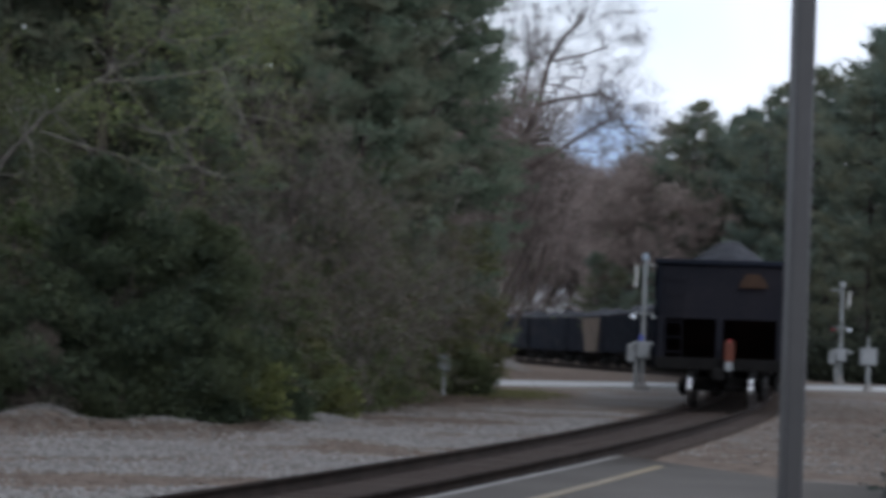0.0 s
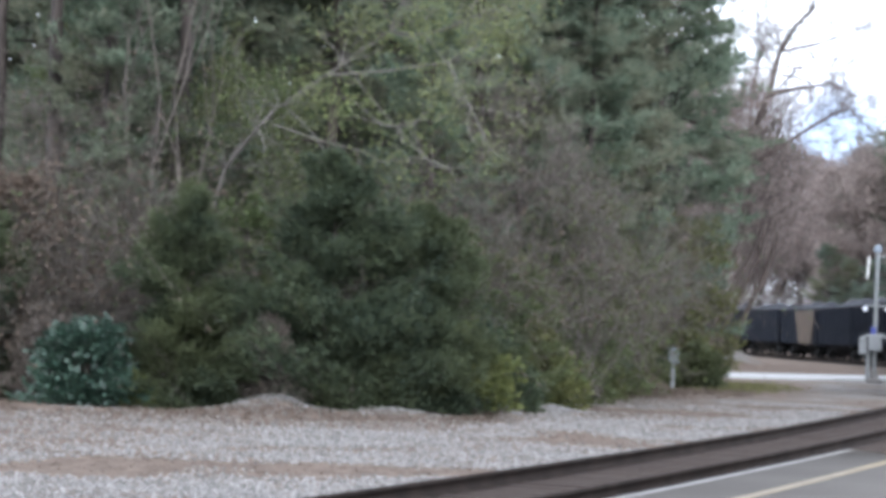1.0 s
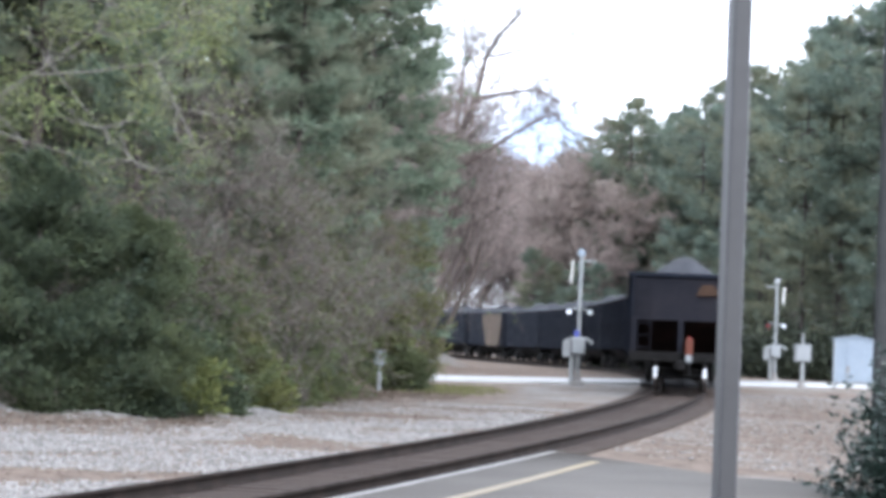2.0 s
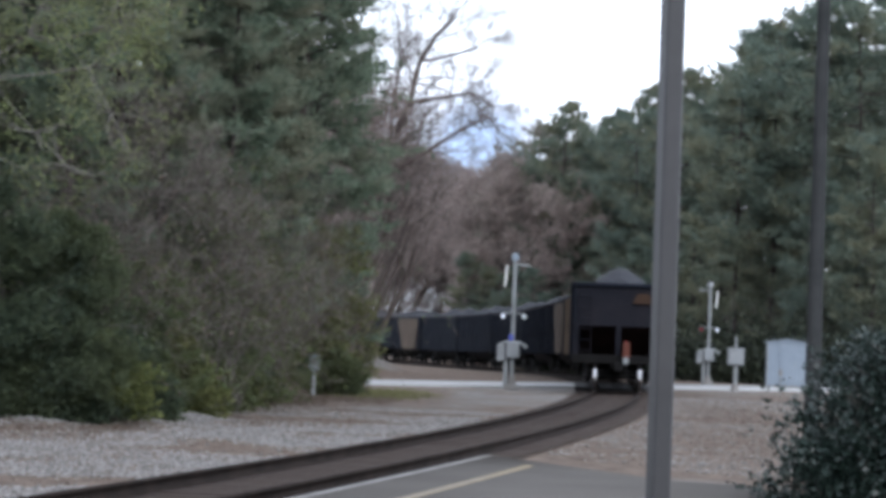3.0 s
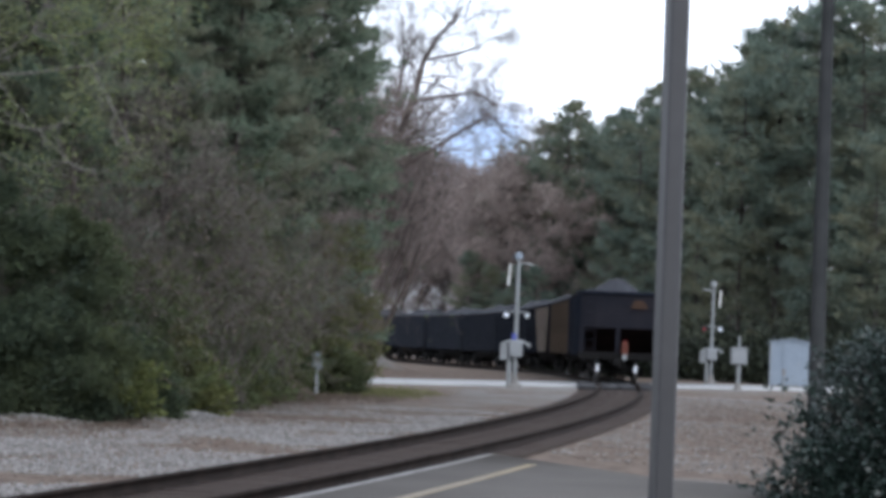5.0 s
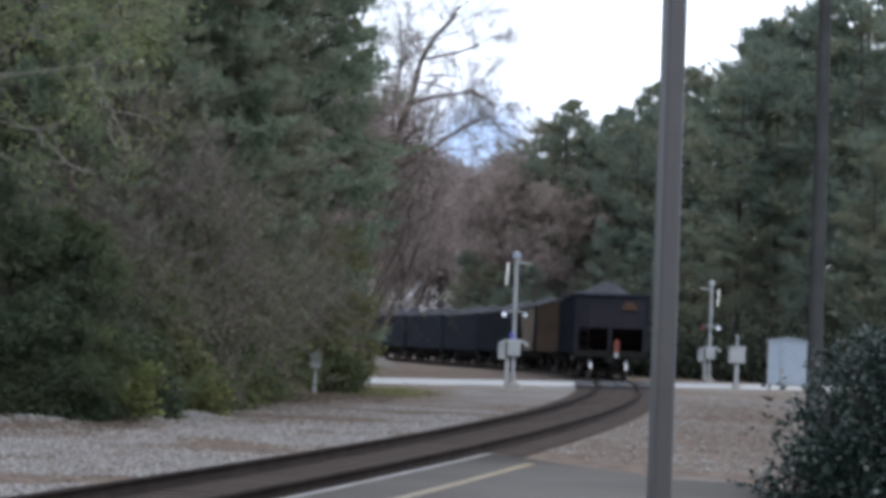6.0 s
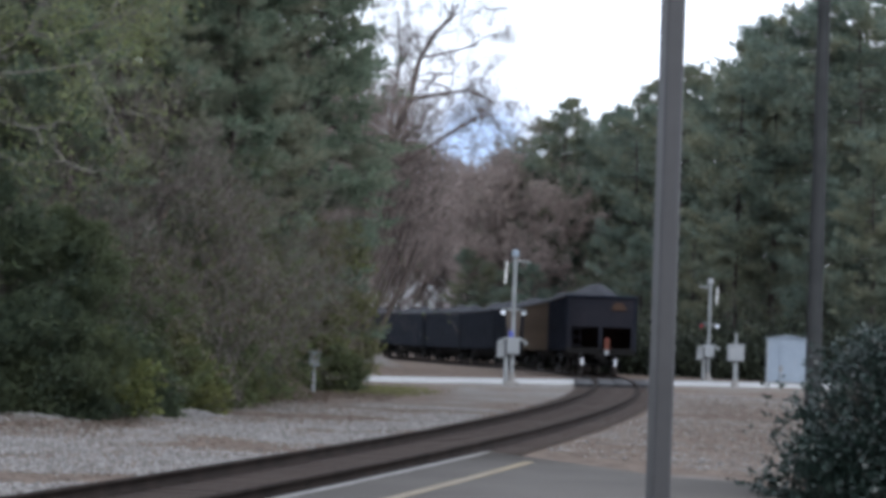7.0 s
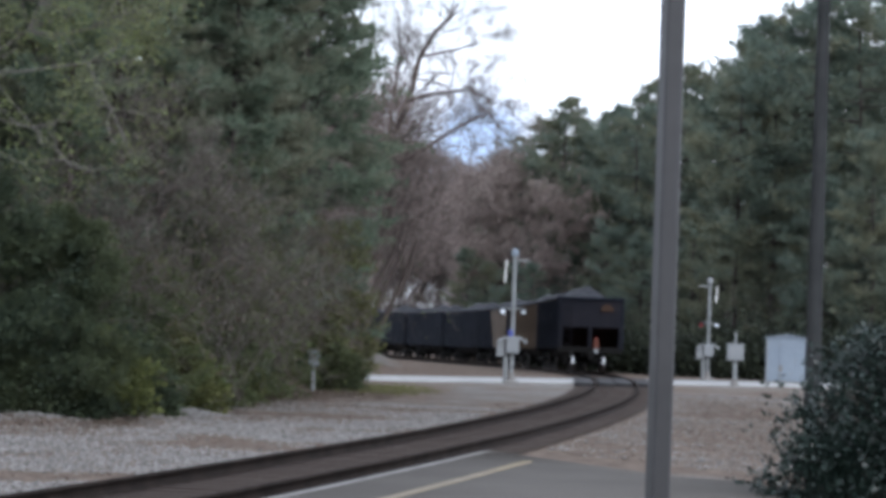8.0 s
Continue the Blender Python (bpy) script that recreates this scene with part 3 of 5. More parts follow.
def crossing_signal(at, turn, lamps, mirror=1, gate=True, height=4.9):
    """A crossing mast with bell, crossbuck, two flashing lamps and a gate machine; its lamps face local -y."""
    t = thing("crossing_signal", "grey railway crossing signal mast with crossbuck, lamps and gate machine", "crossing signal", pose(*at, 0, 0, turn), group="crossing signals")
    bm = bmesh.new()
    rod(bm, (0, 0, 0.1), (0, 0, height - 0.25), 0.075, 0.07, 14)
    part("mast", bm, GALV, t)
    bm = bmesh.new()
    box(bm, -0.26, 0.26, -0.26, 0.26, -0.1, 0.14, 0.03)
    rod(bm, (0, 0, 0.12), (0, 0, 0.42), 0.17, 0.10, 12)
    part("base", bm, CONCRETE, t)
    bm = bmesh.new()
    rod(bm, (0, 0, height - 0.25), (0, 0, height - 0.05), 0.15, 0.13, 14)
    rod(bm, (0, 0, height - 0.05), (0, 0, height), 0.13, 0.05, 14)
    part("bell", bm, SHEDPAINT if gate else GALV, t)
    # crossbuck boards stand edge-on beside the mast
    for sx, z0, z1 in ((-1, height - 1.25, height - 0.4), (1, height - 0.55, height - 0.42)):
        bm = bmesh.new()
        if sx < 0:
            box(bm, -0.03, 0.03, -0.015, 0.015, -0.40, 0.40, 0.008)
            o = part("crossbuck_board", bm, WHITEPAINT, t, "white crossbuck board")
            o.matrix_basis = pose(-0.32 * mirror, -0.12, (z0 + z1) / 2, 0, 4, 15)
        else:
            box(bm, -0.26, 0.26, -0.02, 0.02, -0.035, 0.035, 0.008)
            o = part("bracket", bm, GALV, t)
            o.matrix_basis = pose(0.28 * mirror, 0.0, z1, 0, 3, 0)
    bm = bmesh.new()
    rod(bm, (-0.38, 0, 2.72), (0.38, 0, 2.72), 0.035)
    part("crossarm", bm, GALV, t)
    for x, lens in zip((-0.38, 0.38), lamps):
        bm = bmesh.new()
        rod(bm, (x, 0.10, 2.62), (x, -0.06, 2.62), 0.09, 0.125, 16)
        lamp = part("lamp", bm, BLACKPAINT, t)
        bm = bmesh.new()
        rod(bm, (x, -0.061, 2.62), (x, -0.075, 2.62), 0.085, 0.07, 16)
        part("lens", bm, lens, lamp, "round signal lens")
        bm = bmesh.new()
        for a in range(-4, 5):
            b = radians(a * 20)
            c = Matrix.Translation((x + 0.145 * math.sin(b), -0.15, 2.62 + 0.145 * math.cos(b))) @ Matrix.Rotation(b, 4, "Y")
            box(bm, -0.027, 0.027, -0.1, 0.1, -0.004, 0.004, 0, c)
        part("hood", bm, BLACKPAINT, lamp)
    # gate machine or relay cabinet
    bm = bmesh.new()
    box(bm, -0.24, 0.24, -0.28, 0.10, 1.10, 1.72, 0.035)
    g = part("gate_machine", bm, GREYBOX, t, "grey gate machine cabinet")
    bm = bmesh.new()
    box(bm, -0.19, 0.19, -0.295, -0.281, 1.18, 1.64, 0.01)
    part("cover", bm, GREYBOX, g)
    for sx in (-1, 1):
        bm = bmesh.new()
        rod(bm, (sx * 0.24, -0.12, 1.68), (sx * 0.52, -0.16, 1.52), 0.055, 0.05, 10)
        box(bm, sx * 0.46 - 0.06, sx * 0.46 + 0.06, -0.24, -0.08, 1.46, 1.62, 0.02)
        part("counterweight", bm, GALV, g)
    bm = bmesh.new()
    box(bm, -0.56, -0.28, -0.12, 0.14, 0.98, 1.56, 0.03)
    part("side_cabinet", bm, GREYBOX, t)
    bm = bmesh.new()
    rod(bm, (-0.22, 0.0, 0.0), (-0.22, 0.0, 1.1), 0.09, 0.08, 10)
    part("conduit", bm, GALV, t)
    if gate:
        bm = bmesh.new()
        box(bm, -0.16, 0.02, -0.20, -0.04, 1.72, 1.96, 0.03)
        part("blue_cap", bm, BLUEPAINT, g, "blue cap on the gate machine")


crossing_signal((2.62, 92.0, 0.03), 0, (WHITELAMP, DIMLAMP))
crossing_signal((12.85, 121.8, 0.0), 0, (REDLAMP, WHITELAMP), mirror=-1, gate=False)


def relay_cabinet(at):
    t = thing("relay_cabinet", "grey metal relay cabinet on a thick post", "relay cabinet", pose(*at))
    bm = bmesh.new()
    rod(bm, (0, 0, -0.05), (0, 0, 1.1), 0.10, 0.09, 12)
    part("post", bm, GALV, t)
    bm = bmesh.new()
    rod(bm, (0, 0, -0.05), (0, 0, 0.3), 0.2, 0.12, 12)
    part("foot", bm, CONCRETE, t)
    bm = bmesh.new()
    box(bm, -0.33, 0.33, -0.22, 0.22, 1.05, 1.72, 0.04)
    b = part("housing", bm, GREYBOX, t)
    bm = bmesh.new()
    box(bm, -0.36, 0.36, -0.25, 0.25, 1.71, 1.77, 0.02)
    part("cap", bm, GREYBOX, b)
    bm = bmesh.new()
    box(bm, -0.27, 0.27, -0.235, -0.221, 1.1, 1.66, 0.01)
    part("door", bm, GREYBOX, b)
    bm = bmesh.new()
    rod(bm, (0, 0, 1.76), (0, 0, 2.25), 0.05, 0.045, 10)
    part("vent_pipe", bm, GALV, t)


relay_cabinet((12.15, 104.5, 0.02))

# ---- the coal train ----
PITCH_LEN, BODY_L, BODY_W, TOP = 16.2, 15.2, 3.2, 3.68
CARS = 12


def sheet(bm, a, b, c, d, thick):
    """A plate with corners a, b, c, d and a thickness."""
    vs = [bm.verts.new(p) for p in (a, b, c, d)]
    f = bm.faces.new(vs)
    bmesh.ops.solidify(bm, geom=[f], thickness=thick)


def mesh_from_bm(name, bm, mat):
    me = bpy.data.meshes.new(name)
    bmesh.ops.recalc_face_normals(bm, faces=bm.faces)
    bm.to_mesh(me)
    bm.free()
    me.materials.append(mat)
    return me


def coal_heap(seed):
    rg = np.random.default_rng(seed)
    xs, ys = np.linspace(-1.5, 1.5, 25), np.linspace(-7.4, 7.4, 75)
    verts = []
    for y in ys:
        for x in xs:
            e = max(0.0, 1 - (abs(y) / 7.4) ** 6)
            h = 0.72 * max(0.0, 1 - (abs(x) / 1.15) ** 1.6) * e * (0.85 + 0.25 * math.sin(y * 1.1 + seed))
            verts.append((x, y, TOP - 0.16 + h + 0.05 * noise.noise((x * 3, y * 3, seed)) + rg.uniform(-0.02, 0.02)))
    nx = len(xs)
    faces = [(j * nx + i, j * nx + i + 1, (j + 1) * nx + i + 1, (j + 1) * nx + i) for j in range(len(ys) - 1) for i in range(nx - 1)]
    return mesh_of("coal_load", verts, faces, COAL)


def car_meshes():
    k = {}
    h = BODY_L / 2
    w = BODY_W / 2
    bm = bmesh.new()
    box(bm, -0.03, 0.03, -h, h, 1.12, TOP - 0.1)
    k["side"] = bm
    bm = bmesh.new()
    box(bm, -0.06, 0.06, -0.07, 0.07, 1.05, TOP - 0.12, 0.02)
    k["rib"] = bm
    bm = bmesh.new()
    box(bm, -0.09, 0.09, -h - 0.05, h + 0.05, TOP - 0.13, TOP, 0.02)
    k["rim"] = bm
    bm = bmesh.new()
    box(bm, -w + 0.1, w - 0.1, -0.04, 0.04, 2.2, TOP - 0.1)
    k["end"] = bm
    bm = bmesh.new()
    sheet(bm, (-w + 0.08, 0, 2.22), (w - 0.08, 0, 2.22), (w - 0.08, 2.3, 1.0), (-w + 0.08, 2.3, 1.0), 0.04)
    k["slope"] = bm
    bm = bmesh.new()
    box(bm, -w + 0.05, w - 0.05, -0.10, 0.10, TOP - 0.13, TOP, 0.02)
    k["end_rim"] = bm
    bm = bmesh.new()
    box(bm, -0.09, 0.09, -0.07, 0.07, 1.1, 2.25, 0.015)
    k["post"] = bm
    bm = bmesh.new()
    box(bm, -w, w, -0.12, 0.12, 0.92, 1.22, 0.02)
    k["end_sill"] = bm
    bm = bmesh.new()
    box(bm, -0.24, 0.24, -h, h, 0.72, 1.06, 0.02)
    k["centre_sill"] = bm
    bm = bmesh.new()
    prism(bm, [(-1.3, 1.5), (1.3, 1.5), (1.1, 0.95), (0.5, 0.42), (-0.5, 0.42), (-1.1, 0.95)], -0.9, 0.9)
    for v in bm.verts:
        if v.co.z < 0.9:
            v.co.y *= 0.3
    k["bay"] = bm
    bm = bmesh.new()
    box(bm, -0.09, 0.09, -0.55, 0.0, 0.72, 0.92, 0.02)
    box(bm, -0.14, 0.14, -0.78, -0.5, 0.66, 0.98, 0.05)
    k["coupler"] = bm
    bm = bmesh.new()
    for sx in (-1, 1):
        box(bm, sx * 1.0 - 0.06, sx * 1.0 + 0.06, -1.15, 1.15, 0.42, 0.62, 0.03)
        box(bm, sx * 1.0 - 0.08, sx * 1.0 + 0.08, -0.3, 0.3, 0.24, 0.68, 0.03)
        for sy in (-1, 1):
            box(bm, sx * 1.0 - 0.09, sx * 1.0 + 0.09, sy * 0.89 - 0.14, sy * 0.89 + 0.14, 0.36, 0.62, 0.03)
    box(bm, -1.0, 1.0, -0.2, 0.2, 0.46, 0.72, 0.03)
    k["bogie"] = bm
    bm = bmesh.new()
    rod(bm, (-0.9, 0, 0), (0.9, 0, 0), 0.075, sides=10)
    for sx in (-1, 1):
        rod(bm, (sx * 0.70, 0, 0), (sx * 0.715, 0, 0), 0.47, sides=28)
        rod(bm, (sx * 0.83, 0, 0), (sx * 0.838, 0, 0), 0.40, sides=28)
    k["axle"] = bm
    bm = bmesh.new()
    rod(bm, (-0.055, 0, 0), (0.055, 0, 0), 0.455, sides=32)
    k["tread"] = bm
    bm = bmesh.new()
    for z in (1.35, 1.72, 2.09, 2.46, 2.83, 3.2):
        rod(bm, (-0.2, 0, z), (0.2, 0, z), 0.014, sides=6)
    for x in (-0.2, 0.2):
        rod(bm, (x, 0, 1.2), (x, 0, 3.35), 0.014, sides=6)
    k["ladder"] = bm
    bm = bmesh.new()
    rod(bm, (0, -0.1, 0.95), (0.02, -0.34, 0.62), 0.025, sides=8)
    rod(bm, (0.02, -0.34, 0.62), (0.06, -0.42, 0.40), 0.025, sides=8)
    k["hose"] = bm
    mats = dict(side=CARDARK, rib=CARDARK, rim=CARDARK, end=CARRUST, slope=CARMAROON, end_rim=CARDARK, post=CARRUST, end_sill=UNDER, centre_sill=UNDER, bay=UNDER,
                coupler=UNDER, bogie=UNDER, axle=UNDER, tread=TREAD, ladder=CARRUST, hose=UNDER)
    return {n: mesh_from_bm(n, b, mats[n]) for n, b in k.items()}


CM = car_meshes()
HEAPS = [coal_heap(i) for i in range(3)]
TANSIDE, TANRIB = CM["side"].copy(), CM["rib"].copy()
for me in (TANSIDE, TANRIB):
    me.materials[0] = CARTAN


def coal_car(index):
    tan = index == 1
    label = "dark open hopper car with a tan painted end, heaped with coal" if index in (2, 7) else "dark blue-black open coal hopper car heaped with coal"
    if tan:
        label = "open coal hopper car with dusty tan ribbed sides, heaped with coal"
    if index == 0:
        label = "last dark coal hopper car with an orange end marker"
    car = thing("coal_car", label, "hopper car", group="cars of the coal train")
    h, w = BODY_L / 2, BODY_W / 2
    for sx in (-1, 1):
        o = child("side_panel", TANSIDE if tan else CM["side"], car, "dusty tan side panel" if tan else "")
        o.matrix_basis = pose(sx * (w - 0.05), 0, 0)
        for j in range(12):
            o = child("rib", TANRIB if tan else CM["rib"], car)
            o.matrix_basis = pose(sx * (w + 0.03), -h + 0.45 + j * (BODY_L - 0.9) / 11, 0)
        o = child("top_rim", CM["rim"], car)
        o.matrix_basis = pose(sx * w, 0, 0)
        o = child("end_panel", CM["end"], car, "rust-stained dark end panel")
        o.matrix_basis = pose(0, sx * (h - 0.05), 0)
        o = child("slope_sheet", CM["slope"], car)
        o.matrix_basis = pose(0, -h + 0.12, 0) if sx < 0 else pose(0, h - 0.12, 0, 0, 0, 180)
        o = child("end_rim", CM["end_rim"], car)
        o.matrix_basis = pose(0, sx * h, 0)
        o = child("end_sill", CM["end_sill"], car)
        o.matrix_basis = pose(0, sx * (h - 0.02), 0)
        for x in (-w + 0.12, -0.02, w - 0.12):
            o = child("end_post", CM["post"], car)
            o.matrix_basis = pose(x, sx * (h - 0.02), 0)
        o = child("coupler", CM["coupler"], car)
        o.matrix_basis = pose(0, sx * (h - 0.15), 0, 0, 0, 0 if sx < 0 else 180)
        o = child("ladder", CM["ladder"], car)
        o.matrix_basis = pose(sx * (w - 0.45), sx * (h + 0.12), 0)
        bogie = child("bogie", CM["bogie"], car)
        bogie.matrix_basis = pose(0, sx * (h - 2.1), 0)
        for sy in (-1, 1):
            axle = child("wheelset", CM["axle"], bogie)
            axle.matrix_basis = pose(0, sy * 0.89, 0.456)
            WHEELS.append((index, axle, sy * 0.89))
            if index < 2:
                for tx in (-1, 1):
                    o = new("wheel_tread", CM["tread"])
                    o.parent = bogie
                    o.matrix_basis = pose(tx * 0.772, sy * 0.89, 0.456)
                    WHEELS.append((index, o, None))
    o = child("centre_sill", CM["centre_sill"], car)
    for j in range(4):
        o = child("hopper_bay", CM["bay"], car)
        o.matrix_basis = pose(0, -3.9 + 2.6 * j, 0)
    child("coal_load", HEAPS[index % 3], car, "heaped black coal")
    if index == 0:
        bm = bmesh.new()
        box(bm, 0.14, 0.38, -h - 0.50, -h - 0.30, 1.15, 1.66, 0.03)
        mk = part("end_marker", bm, ORANGE, car, "orange-red end marker box")
        bm = bmesh.new()
        box(bm, 0.17, 0.35, -h - 0.512, -h - 0.498, 0.95, 1.14, 0.01)
        box(bm, 0.2, 0.32, -h - 0.5, -h - 0.3, 0.93, 1.16)
        part("marker_bracket", bm, GREYBOX, mk)
        bm = bmesh.new()
        rod(bm, (0.26, -h - 0.4, 1.66), (0.26, -h - 0.4, 1.71), 0.035, 0.025, 10)
        part("marker_lamp", bm, REDLAMP, mk)
        bm = bmesh.new()
        prism(bm, [(0.45, 3.0), (1.15, 3.0), (1.1, 3.18), (0.95, 3.34), (0.62, 3.34), (0.5, 3.18)], -h - 0.105, -h - 0.092)
        part("emblem", bm, RUSTPATCH, car, "faded orange painted emblem")
        o = child("air_hose", CM["hose"], car)
        o.matrix_basis = pose(0.28, -h, 0)
    if index in (2, 7):  # a tan end half, the rest dark
        bm = bmesh.new()
        bmesh.ops.create_cube(bm, size=1)
        for v in bm.verts:
            top = v.co.z > 0
            v.co = Vector((-w - 0.03 + v.co.x * 0.1, (-h + 0.4 if v.co.y < 0 else (-h + 8.6 if top else -h + 6.4)), 3.5 if top else 1.1))
            if not top and v.co.y < -h + 1:
                v.co.y += 1.2
        part("tan_panel", bm, CARTAN, car, "dusty tan painted end of the side")
    return car


WHEELS = []
TRAIN = [coal_car(i) for i in range(CARS)]
TAIL_Y, SPEED = 63.7, 7.75


def car_pose(index, t):
    s = s_of(TAIL_Y) + SPEED * t + PITCH_LEN * index + BODY_L / 2
    a, _ = on_line(s - 5.5)
    b, _ = on_line(s + 5.5)
    d = (b - a).normalized()
    m = d.to_track_quat("Y", "Z").to_matrix().to_4x4()
    return Matrix.Translation((a + b) / 2 + Vector((0, 0, RAIL_TOP))) @ m


# ---- trees and bushes ----
def tree(name, label, category, group, trunk, crowns, m, crown_name="crown"):
    t = thing(name, label, category, m, group)
    if trunk is not None:
        child("trunk", trunk, t)
    for me in crowns:
        child(crown_name, me, t)
    return t


def pine_parts(seed, height, reach, bare, tuft, per, step=0.42, mat=PINE, thick=0.2, round_=2.2):
    """A pine: straight trunk, whorls of boughs that dip and turn up, tufts of needles on their outer parts."""
    rng = np.random.default_rng(seed)
    segs, tips = [], []
    p, lean = np.zeros(3), rng.normal(0, 0.012, 2)
    n = 14
    for i in range(n):
        q = np.array([lean[0] * height * (i + 1) / n + rng.normal(0, 0.04), lean[1] * height * (i + 1) / n + rng.normal(0, 0.04), height * (i + 1) / n])
        segs.append((*p, *q, thick * (1 - 0.85 * i / n), thick * (1 - 0.85 * (i + 1) / n)))
        p = q
    z = bare
    while z < height:
        u = (z - bare) / (height - bare)
        prof = (0.75 + 0.35 * math.sin(u * 2.6)) * (1 - u ** round_) + 0.12
        for _ in range(rng.integers(3, 6)):
            a = rng.uniform(0, 2 * np.pi)
            ln = reach * prof * rng.uniform(0.55, 1.15)
            d = np.array([math.cos(a), math.sin(a), rng.uniform(-0.1, 0.35)])
            b = np.array([lean[0] * z, lean[1] * z, z + rng.uniform(-0.2, 0.2)])
            r = 0.016 + 0.012 * ln
            for i in range(5):
                d = unit(d + np.array([0, 0, -0.10 + 0.09 * i]) + rng.normal(0, 0.10, 3))
                c = b + d * ln / 5
                segs.append((*b, *c, r, r * 0.75))
                b, r = c, r * 0.75
                if i >= 1:
                    tips.append((*b, *d))
                    for sgn in (-1, 1):
                        sd = unit(np.array([-d[1] * sgn, d[0] * sgn, 0.15]) + d * 0.8 + rng.normal(0, 0.2, 3))
                        e = b + sd * ln * 0.22 * rng.uniform(0.5, 1.2)
                        segs.append((*b, *e, r * 0.6, 0.006))
                        tips.append((*e, *sd))
                        tips.append((*((b + e) / 2), *sd))
        z += step * rng.uniform(0.7, 1.3)
    tips = np.array(tips)
    trunk = tube_mesh("trunk", segs, BARK, 3 if mat is PINE_FAR else 4)
    up = tips[:, 3:] + np.array([0, 0, 0.35])
    crown = leaf_mesh("crown", tips[:, :3], up, per, tuft, tuft * 0.26, tuft * 0.45, mat, rng, 0.7, 0.35)
    return trunk, crown


def mound_parts(seed, height, radius, count, per, leaf, width, mat, wood=VINE, taper=0.75, low=0.0, rough=0.35, up=0.4, loose=0.6, boughs=150):
    """A dense bush or cedar: boughs of uneven length round a stem, sprays of leaves along their outer parts."""
    rng = np.random.default_rng(seed)
    segs, pts, ways = [(0, 0, 0, 0, 0, height * 0.9, 0.07, 0.02)], [], []
    off = rng.uniform(0, 50, 3)
    each = max(3, count // boughs)
    for _ in range(boughs):
        u = rng.uniform(low, 1) ** 1.05
        a = rng.uniform(0, 2 * np.pi)
        prof = (1 - u) ** taper * (0.6 + 0.4 * min(1, u / 0.22)) + 0.07
        lob = 1 + rough * 1.5 * noise.noise((math.cos(a) * 1.4 + off[0], math.sin(a) * 1.4 + off[1], u * 3.0 + off[2]))
        r = radius * prof * lob * rng.uniform(0.6, 1.2)
        z1 = u * height * rng.uniform(0.93, 1.07)
        z0 = max(0.0, z1 - r * up * 1.3)
        end = np.array([r * math.cos(a), r * math.sin(a), z1])
        root = np.array([0, 0, z0])
        segs.append((*root, *end, 0.018, 0.005))
        way = unit(end - root + np.array([0, 0, 0.1]))
        for k in range(each):
            v = 1 - 0.75 * rng.random() ** 1.5
            pts.append(root + (end - root) * v + rng.normal(0, 0.07 * r + 0.05, 3) * np.array([1, 1, 0.6]))
            ways.append(way)
    pts = np.array(pts)
    pts[:, 2] = np.maximum(pts[:, 2], 0.04)
    return tube_mesh("stems", segs, wood, 3), leaf_mesh("crown", pts, ways, per, leaf, width, leaf * 0.4, mat, rng, loose)


def bare_parts(seed, height, r, level, wood, leafmat=None, per=0, leaf=0.1, width=0.05, kids=2, lift=0.12, open_=0.75, wobble=0.2, way=(0, 0, 1), first=0.45, jitter=0.12, steps=4, thin=0.004):
    """A bare or thinly leaved tree grown limb by limb."""
    rng = np.random.default_rng(seed)
    segs, tips = [], []
    grow(rng, np.zeros(3), unit(np.array(way, float)), height * first, r, level, segs, tips, wobble, lift, kids, steps, open_, 0.66, thin)
    trunk = tube_mesh("trunk", segs, wood, 5 if level < 4 else 3)
    crowns = []
    if leafmat:
        tp = np.array(tips)
        crowns.append(leaf_mesh("crown", tp[:, :3], tp[:, 3:], per, leaf, width, jitter, leafmat, rng, 0.9))
    return trunk, crowns


def thicket_parts(seed, wide, high, stems, leaves, mat, per=2, leaf=0.10):
    """A tangle of arching stems and vines with scattered leaves."""
    rng = np.random.default_rng(seed)
    segs, tips = [], []
    for _ in range(stems):
        p = np.array([rng.uniform(-wide, wide), rng.uniform(-wide, wide) * 0.6, 0.0])
        d = unit(np.array([rng.normal(0, 0.35), rng.normal(0, 0.35), 1.0]))
        ln, r = high * rng.uniform(0.5, 1.15), rng.uniform(0.006, 0.016)
        for i in range(7):
            d = unit(d + rng.normal(0, 0.22, 3) - np.array([0, 0, 0.06 * i]))
            q = p + d * ln / 7
            segs.append((*p, *q, r, r * 0.85))
            p, r = q, r * 0.85
            if i > 1:
                for _ in range(2):
                    e = unit(d + rng.normal(0, 0.8, 3))
                    f = p + e * rng.uniform(0.2, 0.6)
                    segs.append((*p, *f, r * 0.6, 0.004))
                    tips.append((*f, *e))
    tp = np.array(tips)
    pick = tp[rng.random(len(tp)) < leaves]
    return tube_mesh("stems", segs, VINE, 3), leaf_mesh("crown", pick[:, :3], pick[:, 3:], per, leaf, leaf * 0.5, 0.12, mat, rng, 0.9)


def put(made, rows, name, label, category, group):
    """A thing at the first row, copies at the others. Rows: x, y, turn, scale."""
    first, size = None, 1.0
    for x, y, turn, sc in rows:
        m = pose(x, y, ground_height(x, y) - 0.06, 0, 0, turn) @ Matrix.Scale(sc / size, 4)
        if first is None:
            first = tree(name, label, category, group, made[0], made[1] if isinstance(made[1], list) else [made[1]], m)
            size = sc
        else:
            copy_thing(first, m)


def spread(seed, rows):
    """Turns and small changes of size for a list of places."""
    rg = random.Random(seed)
    return [(x, y, rg.uniform(0, 360), s * rg.uniform(0.92, 1.1)) for x, y, s in rows]


